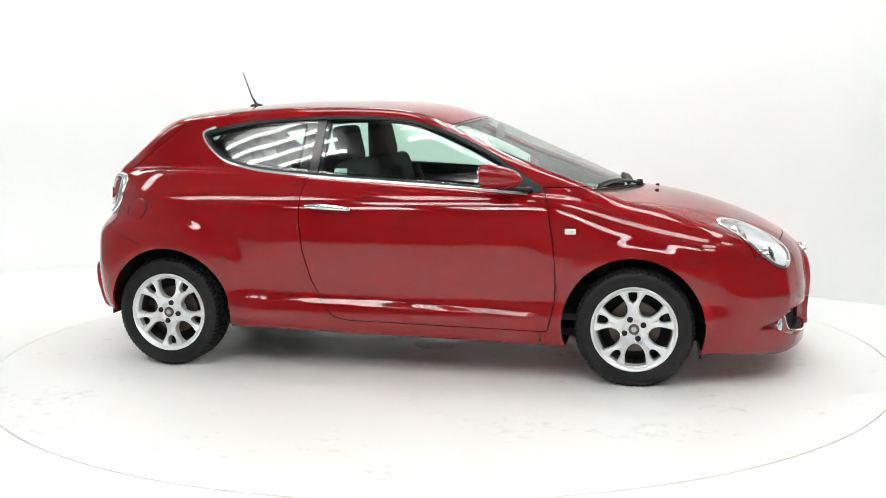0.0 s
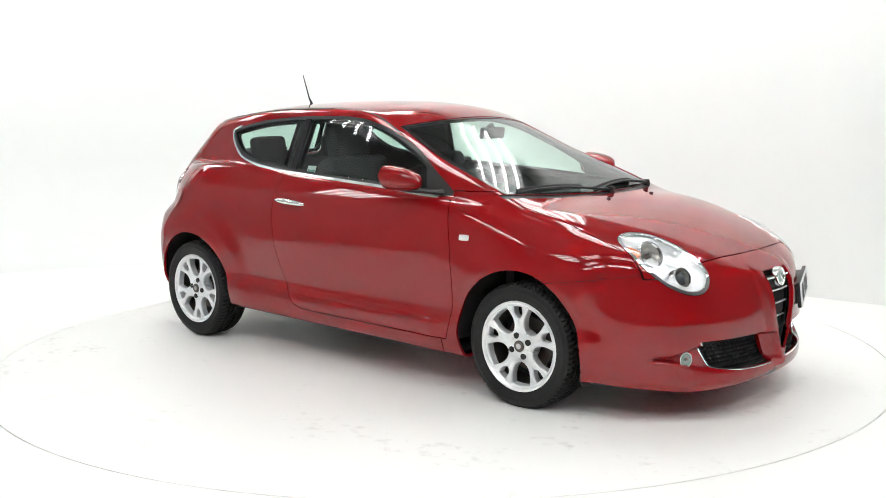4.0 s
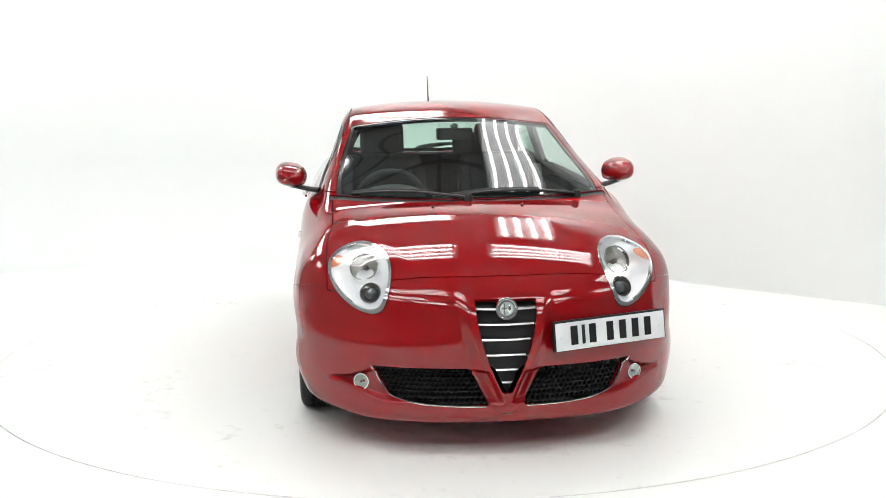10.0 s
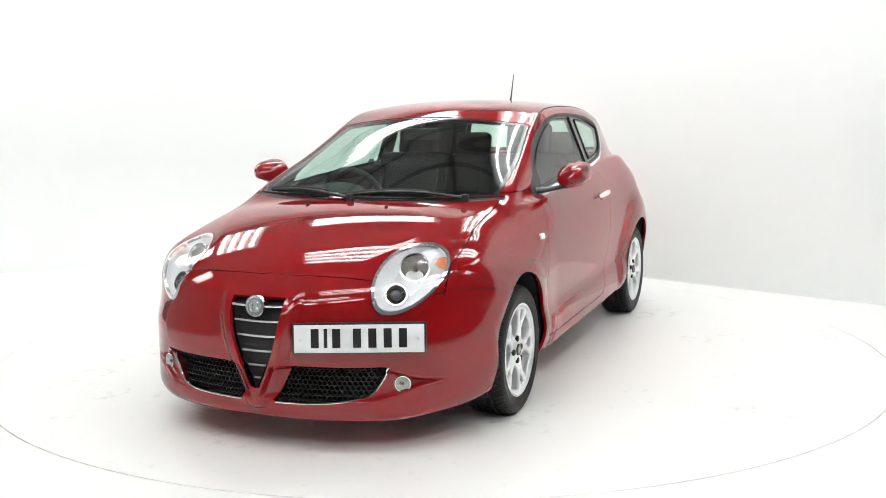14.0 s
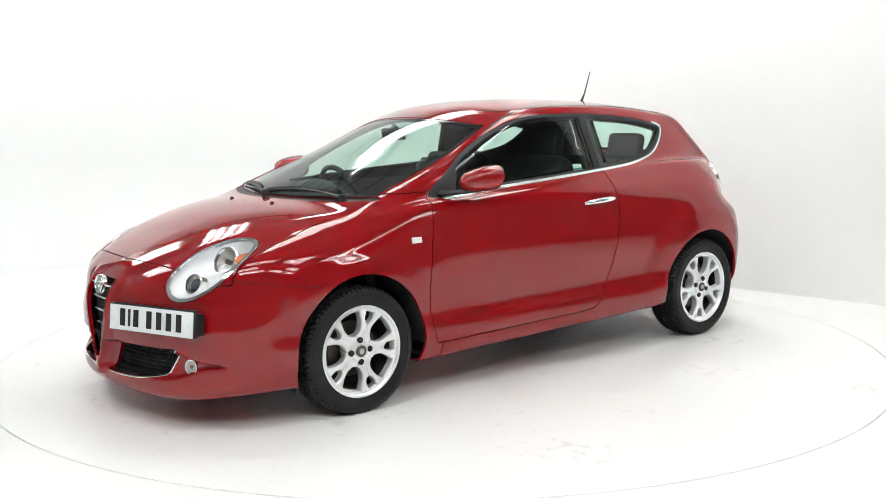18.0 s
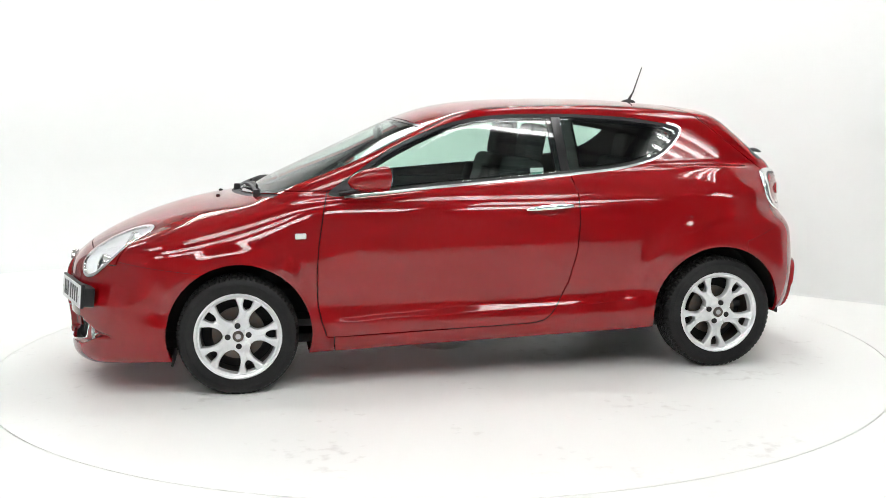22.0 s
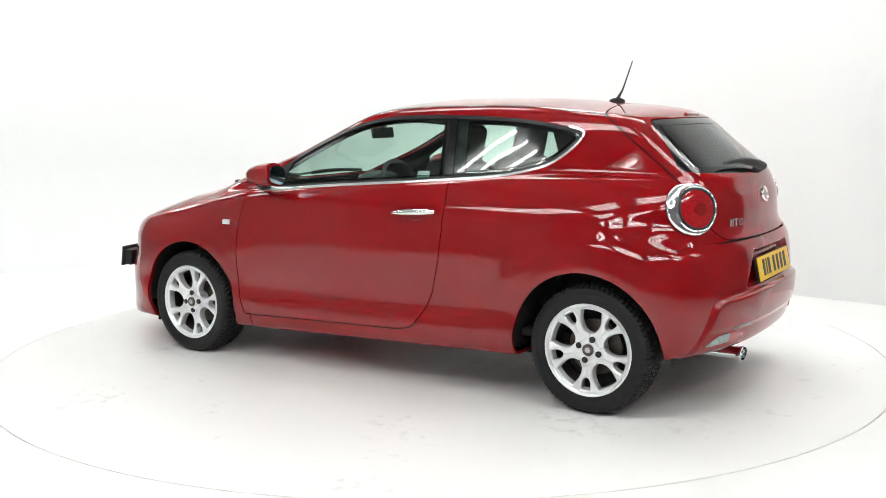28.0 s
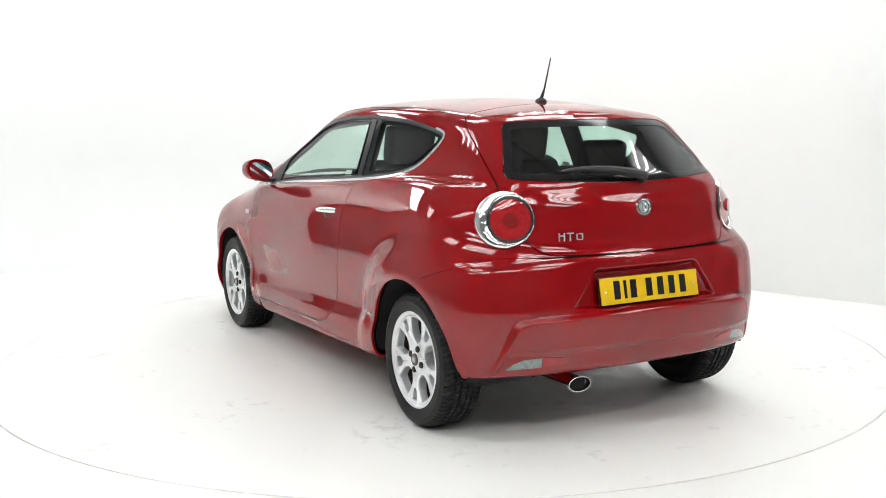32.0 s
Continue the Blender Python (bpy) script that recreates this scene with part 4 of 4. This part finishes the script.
def build_plates(car):
    def plate(name, m, mat, label, w, h, edge):
        base = part(name, box(w + edge, h + edge * 0.6, 0.016, m @ pose(0, edge * 0.08, -0.009), 0.003), BLACK, car, label)
        part("plate_face", box(w, h, 0.004, m @ pose(0, -0.002, 0.001), 0.0015), mat, base)
        x = -0.201
        for i, wide in enumerate((0.050, 0.014, 0.050, 0.050, 0.050, 0.050, 0.050)):
            part("bar", box(min(wide, 0.032), 0.076, 0.002, m @ pose(x + wide / 2, 0, 0.0035)), INK, base, smooth=False)
            x += wide + (0.033 if i == 2 else 0.011)
        for sx in (-1, 1):
            part("fixing", lathe([(0, 0.0035), (0.005, 0.003), (0.006, 0.0)], 14, m @ pose(sx * (w / 2 - 0.025), -0.005, 0.002)), WHITE_LENS, base, "white plastic screw cap")
        return base
    yaw, tilt = 0.324, 0.115
    n = Vector((math.cos(yaw) * math.cos(tilt), math.sin(yaw) * math.cos(tilt), math.sin(tilt)))
    plate("front_plate", facing((1.996, 0.438, 0.491), n) @ pose(0, 0, 0, 0, 0, 0.9), WHITE_PLATE, "white number plate in a black holder", 0.52, 0.111, 0.016)
    bracket = box(0.50, 0.095, 0.05, facing((1.996, 0.438, 0.491), n) @ pose(0.01, 0, -0.042), 0.006)
    part("plate_bracket", bracket, BLACK, car, "black plastic block behind the plate")
    plate("rear_plate", facing((-1.962, 0.004, 0.637), (-1, 0, 0.20)), YELLOW_PLATE, "yellow number plate", 0.52, 0.111, 0.002)


def build_front(car):
    # shield grille
    bm = bmesh.new()
    zs = [0.255 + 0.4 * i / 20 for i in range(21)]
    rows = [[bm.verts.new((at_front(0.0, z)[0].x - 0.055, y * (max(float(shield_half(np.array([z]))[0]), 0.004) + 0.012), z)) for y in (-1, -0.5, 0, 0.5, 1)] for z in zs]
    for a, b in zip(rows, rows[1:]):
        for i in range(4):
            bm.faces.new((a[i], a[i + 1], b[i + 1], b[i]))
    grille = part("shield_grille", bm, LINER, car, "black shield-shaped grille with chrome bars")
    for z in (0.600, 0.538, 0.476, 0.414, 0.352, 0.300):
        w = float(shield_half(np.array([z]))[0]) - 0.004
        pts = [(2.043 - 0.35 * (w * k / 4) ** 2 - (0.01 if z < 0.36 else 0.0), w * k / 4, z + 0.05 * (w * k / 4) ** 2 * 4) for k in range(-4, 5)]
        part("grille_bar", tube(pts, 0.0058, 8, flat=0.8), BRIGHT_TRIM, grille, "chrome grille bar")
        part("grille_slat", tube([(x - 0.022, y, zz) for x, y, zz in pts], 0.010, 8, flat=0.5), LINER, grille)
    m = facing((2.052, 0, 0.603), (1, 0, 0.12))
    badge = part("front_badge", lathe([(0, 0.004), (0.036, 0.004), (0.038, 0.008), (0.043, 0.008), (0.045, 0.003), (0.045, -0.02)], 48, m), CHROME, car, "round chrome badge with a plain inset")
    part("inset", lathe([(0, 0.006), (0.026, 0.0055), (0.027, 0.003)], 40, m), BADGE_GREEN, badge, "grey-green inset")
    part("inset_bar", box(0.004, 0.044, 0.003, m @ pose(-0.010, 0, 0.0065)), CHROME, badge)
    part("inset_bar", box(0.022, 0.004, 0.003, m @ pose(-0.010, 0.002, 0.0066)), CHROME, badge)
    part("inset_bar", ellipsoid(0.006, 0.017, 0.003, m @ pose(0.011, 0, 0.0055)), CHROME, badge)
    # lower intakes: honeycomb, dark back, chrome edge
    for s in (1, -1):
        verts, faces = [], []
        R = 0.0125
        for i in range(-2, 36):
            for j in range(0, 9):
                y, z = 0.06 + i * R * 1.9 * 0.87 + (j % 2) * R * 0.83, 0.212 + j * R * 1.5
                d = float(in_intake(np.array([[0, y, z]]))[0])
                if d < -0.004:
                    continue
                p, n = at_front(y, z)
                b = len(verts)
                for r, dx in ((R, -0.022), (R * 0.78, -0.020), (R * 0.78, -0.045)):
                    for k in range(6):
                        a = math.pi / 6 + k * math.pi / 3
                        verts.append((p.x + dx - 0.8 * (abs(y + r * math.cos(a)) - y) * y, s * (y + r * math.cos(a)), z + r * math.sin(a)))
                for q in (0, 6):
                    for k in range(6):
                        faces.append((b + q + k, b + q + (k + 1) % 6, b + q + 6 + (k + 1) % 6, b + q + 6 + k))
        mesh = mesh_object("lower_intake", verts, faces, BLACK, car, "black honeycomb lower air intake", smooth=False)
        tagged(mesh, kind="stuff")
        bm = bmesh.new()
        q = [(0.56, 0.38), (0.12, 0.38), (0.03, 0.20), (0.46, 0.22)]
        bm.faces.new([bm.verts.new((1.97 - 0.42 * y * y - 0.06, s * y, z)) for y, z in q])
        part("intake_back", bm, LINER, mesh, smooth=False)
        edge = [(0.532, 0.364), (0.505, 0.315), (0.472, 0.258), (0.455, 0.243), (0.43, 0.234), (0.34, 0.221), (0.2, 0.213), (0.08, 0.211)]
        pts = []
        for y, z in smooth_outline(edge, 3, closed=False):
            p, n = at_front(y, z)
            pts.append((p.x - 0.002, s * p.y, p.z))
        part("chrome_edge", tube(pts, 0.0045, 8), CHROME, mesh, "thin chrome edge of the intake")
        # fog lamp in its pocket
        p, n = at_front(0.568, 0.287)
        n = Vector((n.x + 0.5, n.y * s, 0.05))
        m = facing((p.x, s * p.y, p.z), n, lift=0.006)
        fog = part("fog_lamp", lathe([(0.029, 0.0), (0.030, 0.005), (0.033, 0.005), (0.034, -0.002), (0.034, -0.02)], 40, m), CHROME, car, "round fog lamp")
        part("lens", lathe([(0, 0.010), (0.015, 0.009), (0.030, 0.004)], 32, m), CLEAR, fog, "clear lens")
        part("reflector", lathe([(0, -0.006), (0.012, -0.004), (0.030, 0.002)], 32, m), FOG_GLASS, fog)
        part("bulb", lathe([(0, 0.004), (0.006, 0.002), (0.006, -0.006)], 16, m), LENS_DARK, fog)
    for y in (-0.21, 0.21):
        p, n = at_top(1.255, y)
        part("washer_nozzle", ellipsoid(0.012, 0.008, 0.006, pose(p.x, p.y, p.z + 0.003)), BLACK, car, "small black washer nozzle")


def build_wipers(car):
    def on_glass(x, y, lift):
        p, n = at_top(x, y)
        return p + n * lift
    for pivot, tip in (((1.155, -0.03), (0.985, -0.58)), ((1.045, 0.52), (1.125, -0.10))):
        px, py = pivot
        tx, ty = tip
        pts = [on_glass(px + (tx - px) * t - 0.008 * math.sin(math.pi * t), py + (ty - py) * t, 0.008 + 0.008 * math.sin(math.pi * t)) for t in [i / 10 for i in range(11)]]
        arm = part("wiper", tube(pts, [0.014, 0.012, 0.011, 0.010, 0.009, 0.009, 0.008, 0.008, 0.007, 0.006, 0.005], 8, flat=0.7), BLACK, car, "black windscreen wiper")
        blade = [p + Vector((-0.022, 0, 0.002)) for p in pts[3:]]
        part("blade", tube(blade, 0.008, 6, flat=1.6), BLACK, arm)
        part("pivot", lathe([(0, 0.02), (0.016, 0.018), (0.02, 0.0), (0.02, -0.02)], 20, pose(*pts[0])), BLACK, arm)
    # rear wiper
    p0, n0 = at_rear(-0.02, 1.085)
    pts = [at_rear(-0.02 + 0.37 * t, 1.088 + 0.035 * math.sin(2.2 * t))[0] + Vector((-0.03 - 0.004 * math.sin(math.pi * t), 0, 0.012)) for t in [i / 8 for i in range(9)]]
    arm = part("rear_wiper", tube(pts, [0.020, 0.021, 0.020, 0.018, 0.015, 0.012, 0.010, 0.008, 0.005], 10), BLACK, car, "black rear wiper")
    part("pivot", lathe([(0, 0.035), (0.018, 0.03), (0.022, 0.0)], 20, facing(p0, n0)), BLACK, arm)


def build_rear(car):
    # badge and raised lettering shapes
    p, n = at_rear(0.0, 0.968)
    m = facing(p, n, lift=0.001)
    badge = part("rear_badge", lathe([(0, 0.004), (0.030, 0.004), (0.032, 0.008), (0.037, 0.008), (0.039, 0.003), (0.039, -0.01)], 44, m), CHROME, car, "round chrome badge with a plain inset")
    part("inset", lathe([(0, 0.006), (0.023, 0.0055), (0.024, 0.003)], 36, m), BADGE_GREEN, badge, "grey-green inset")
    part("inset_bar", box(0.004, 0.038, 0.003, m @ pose(-0.008, 0, 0.0065)), CHROME, badge)
    part("inset_bar", ellipsoid(0.005, 0.015, 0.003, m @ pose(0.009, 0, 0.0055)), CHROME, badge)
    p, n = at_rear(0.352, 0.862)
    m = facing(p, n, lift=0.003)
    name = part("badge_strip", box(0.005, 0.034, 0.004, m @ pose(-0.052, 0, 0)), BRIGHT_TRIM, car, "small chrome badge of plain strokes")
    for x, w, h, y in ((-0.03, 0.005, 0.034, 0), (-0.041, 0.022, 0.005, 0.006), (-0.004, 0.005, 0.034, 0), (-0.004, 0.030, 0.005, 0.015), (0.026, 0.004, 0.024, 0.0), (0.050, 0.004, 0.024, 0.0), (0.038, 0.024, 0.004, -0.012), (0.042, 0.016, 0.004, 0.012)):
        part("stroke", box(w, h, 0.004, m @ pose(x, y, 0)), BRIGHT_TRIM, name)
    # high brake light under the spoiler's edge
    p, n = at_rear(0.0, 1.352)
    part("high_brake_light", box(0.19, 0.016, 0.012, facing(p, n, lift=0.001), 0.004), RED_DARK, car, "narrow dark red high brake light")
    # exhaust
    pipe = lathe([(0.030, 0.02), (0.036, 0.0), (0.040, -0.01), (0.040, -0.02), (0.036, -0.02), (0.034, 0.02), (0.034, 0.25), (0.036, 0.26), (0.0, 0.26)], 32)
    pipe.transform(Matrix.Diagonal((0.82, 1.45, 1.0, 1.0)))
    pipe.transform(pose(-1.905, 0.335, 0.252, 0, 90, 0))
    exhaust = part("exhaust", pipe, CHROME, car, "oval chrome exhaust tip")
    # flat black disc closes the pipe and stands in for its shaded depth
    bore_disc = lathe([(0, 0.012), (0.0315, 0.012), (0.0315, 0.018), (0, 0.018)], 32)
    bore_disc.transform(Matrix.Diagonal((0.82, 1.45, 1.0, 1.0)))
    bore_disc.transform(pose(-1.905, 0.335, 0.252, 0, 90, 0))
    part("bore_disc", bore_disc, LINER, exhaust, "flat black disc standing in for the shaded depth of the pipe")
    part("silencer", ellipsoid(0.26, 0.30, 0.075, pose(-1.55, 0.15, 0.325)), STEEL, car, "worn steel silencer")
    # antenna
    p, n = at_top(-1.139, 0.0)
    base = part("antenna", ellipsoid(0.045, 0.016, 0.020, pose(p.x, 0, p.z)), BLACK, car, "black roof aerial raked backwards")
    part("mast", tube([(p.x, 0, p.z + 0.01), (p.x - 0.03, 0, p.z + 0.06), (p.x - 0.082, 0, p.z + 0.205)], [0.010, 0.0045, 0.0028], 8), BLACK, base)
    # fuel flap
    q, n = at_side(-1.535, 0.862, -1)
    m = facing(q, n)
    part("fuel_flap", lathe([(0, 0.0045), (0.050, 0.0040), (0.064, 0.0022), (0.066, 0.0005), (0.066, -0.004)], 48, m), PAINT, car, "round red fuel flap")
    # no groove is cut: a black ring on the skin paints its shade
    part("flap_gap_ring", lathe([(0.0662, 0.0012), (0.0695, 0.001), (0.0695, -0.002), (0.0662, -0.002)], 48, m), BLACK, car, "black ring laid on for the shaded gap round the fuel flap")


def build_inside(car):
    # dashboard
    prof = [(1.02, 0.90), (0.92, 0.935), (0.78, 0.945), (0.66, 0.925), (0.60, 0.88), (0.58, 0.80), (0.62, 0.70), (0.70, 0.55), (1.02, 0.50)]
    bm = bmesh.new()
    rows = [[bm.verts.new((x - 0.12 * (y / 0.68) ** 2 * (1 if z > 0.85 else 0.3), y, z - 0.02 * (y / 0.68) ** 2)) for x, z in prof] for y in [-0.68 + 1.36 * i / 24 for i in range(25)]]
    for a, b in zip(rows, rows[1:]):
        for i in range(len(prof) - 1):
            bm.faces.new((a[i], a[i + 1], b[i + 1], b[i]))
    dash = part("dashboard", bm, DASH, car, "dark grey dashboard", sharp=60)
    part("instrument_hood", ellipsoid(0.12, 0.17, 0.06, pose(0.66, -0.36, 0.945)), DASH, dash)
    for y in (-0.58, -0.10, 0.10, 0.58):
        part("air_vent", lathe([(0.030, 0.0), (0.034, 0.008), (0.042, 0.006), (0.044, -0.01)], 28, facing((0.598, y, 0.875), (-1, 0, 0.2))), CHROME, dash, "round air vent")
    # steering wheel on the right
    m = facing((0.47, -0.36, 0.905), (-0.9, 0, 0.42))
    ring = part("steering_wheel", tube([m @ Vector((0.178 * math.cos(a), 0.178 * math.sin(a), 0)) for a in [2 * math.pi * i / 40 for i in range(40)]], 0.016, 10, closed=True), DASH, car, "dark leather steering wheel")
    part("boss", ellipsoid(0.075, 0.065, 0.03, m @ pose(0, -0.01, -0.02)), DASH, ring)
    for a in (0, 180, 270):
        part("spoke", box(0.13, 0.035, 0.016, m @ pose(0, 0, -0.01, 0, 0, a) @ pose(0.105, 0, 0), 0.006), DASH, ring)
    part("column", tube([(0.50, -0.36, 0.89), (0.72, -0.36, 0.80)], 0.04, 12), DASH, ring)
    # seats
    def seat(x, y, w, name, label):
        root = part(name, box(0.50, w, 0.16, pose(x + 0.22, y, 0.50, 0, -6, 0), 0.05, 4), CLOTH, car, label)
        part("backrest", box(0.14, w * 0.96, 0.60, pose(x - 0.11, y, 0.83, 0, -17, 0), 0.055, 4), CLOTH, root)
        for s in (1, -1):
            part("bolster", box(0.17, 0.08, 0.50, pose(x - 0.07, y + s * (w / 2 - 0.03), 0.80, 0, -17, 0), 0.035, 3), CLOTH, root)
        head = part("headrest", box(0.10, 0.27, 0.20, pose(x - 0.235, y, 1.205, 0, -12, 0), 0.04, 4), CLOTH, root)
        for s in (1, -1):
            part("headrest_post", tube([(x - 0.225, y + s * 0.06, 1.14), (x - 0.19, y + s * 0.06, 1.02)], 0.007, 8), CHROME, root)
        return root
    seat(-0.21, 0.36, 0.50, "front_seat", "dark cloth front seat with a headrest")
    seat(-0.21, -0.36, 0.50, "front_seat", "dark cloth front seat with a headrest")
    bench = part("rear_seat", box(0.50, 1.16, 0.18, pose(-0.83, 0, 0.50), 0.05, 4), CLOTH, car, "dark cloth rear bench with two headrests")
    part("backrest", box(0.14, 1.14, 0.58, pose(-1.13, 0, 0.80, 0, -18, 0), 0.05, 4), CLOTH, bench)
    for y in (-0.30, 0.30):
        part("headrest", box(0.09, 0.25, 0.17, pose(-1.23, y, 1.145, 0, -12, 0), 0.04, 4), CLOTH, bench)
    part("parcel_shelf", box(0.40, 1.0, 0.03, pose(-1.50, 0, 1.03), 0.01), LINER, car, "dark parcel shelf")
    part("cabin_floor", box(2.9, 1.40, 0.04, pose(-0.15, 0, 0.32), 0.01), LINER, car, "dark cabin floor")
    part("bulkhead", box(0.05, 1.36, 0.55, pose(1.0, 0, 0.62)), LINER, car, "dark bulkhead")
    part("interior_mirror", box(0.03, 0.20, 0.065, pose(0.36, 0, 1.255, 0, 8, 0), 0.014, 3), BLACK, car, "black rear-view mirror")
    part("mirror_mount", tube([(0.37, 0, 1.27), (0.345, 0, 1.298)], [0.012, 0.022], 10), BLACK, car)
    for s in (1, -1):
        p, n = at_side(-0.392, 1.062, s)
        m = facing(p, n, lift=-0.0105)
        st = part("sticker", box(0.070, 0.048, 0.001, m), WHITE_PLATE, car, "small white and green window sticker", smooth=False)
        part("sticker_band", box(0.060, 0.016, 0.001, m @ pose(0, -0.008, 0.0011)), STICKER_GREEN, st, smooth=False)
        part("door_card", box(1.25, 0.04, 0.62, pose(0.07, s * 0.745, 0.66, s * 3, 0, 0), 0.015), DASH, car, "dark door lining")


def build_arches(car):
    for cx, r in ((1.152, 0.378), (-1.346, 0.385)):
        for s in (1, -1):
            bm = bmesh.new()
            n = 30
            rows = []
            for y in (0.52, 0.70, 0.815):
                row = []
                for i in range(n + 1):
                    a = math.radians(-4 + 188 * i / n)
                    x, z = cx + r * math.cos(a), 0.295 + r * math.sin(a)
                    row.append(bm.verts.new((x, s * min(y, at_side(x, max(z, 0.34))[0].y - 0.022), z)))
                rows.append(row)
            for a, b in zip(rows, rows[1:]):
                for i in range(n):
                    bm.faces.new((a[i], a[i + 1], b[i + 1], b[i]))
            bm.faces.new(rows[0])
            part("arch_liner", bm, LINER, car, "black wheel arch liner")
    for s in (1, -1):
        part("mud_flap", box(0.012, 0.18, 0.06, pose(1.48, s * 0.70, 0.175, 0, -8, 0), 0.004), BLACK, car, "black plastic air deflector")
    part("underbody", box(3.2, 1.30, 0.05, pose(0.0, 0, 0.23), 0.02), LINER, car, "dark underbody")
    for x in (WHEEL_F, WHEEL_R):
        part("axle", tube([(x, -0.66, HUB_Z), (x, 0.66, HUB_Z)], 0.035, 10), STEEL, car, "worn steel axle")


# ---- build ----
table = build_room()
build_lamps()
car = tagged(new("car"), "dark red three-door hatchback car parked on the turntable", "car")
build_body(car)
for build in (build_mirrors, build_handles, build_plates, build_front, build_wipers, build_rear, build_inside, build_arches):
    build(car)
first = build_wheel()
first.parent = car
places = [(WHEEL_F + 0.005, 0.740, -0.001, -38), (WHEEL_R - 0.004, 0.728, 0.006, -60), (WHEEL_F + 0.005, -0.740, -0.001, -17), (WHEEL_R - 0.004, -0.728, 0.006, -53)]
for i, (x, y, up, spin) in enumerate(places):
    m = pose(x, y, HUB_Z + up, 90, 0, 180 if y > 0 else 0) @ pose(0, 0, 0, 0, 0, spin)
    if i == 0:
        first.matrix_basis = m
    else:
        copy_thing(first, m)


def motions():
    times = [float(i) for i in range(33)]
    walk(table, [(t, pose(0, 0, 0, 0, 0, turn(t))) for t in times])
    walk(car, [(t, pose(0, 0, 0, 0, 0, turn(t)) @ pose(0, CAR_Y, 0)) for t in times])


motions()
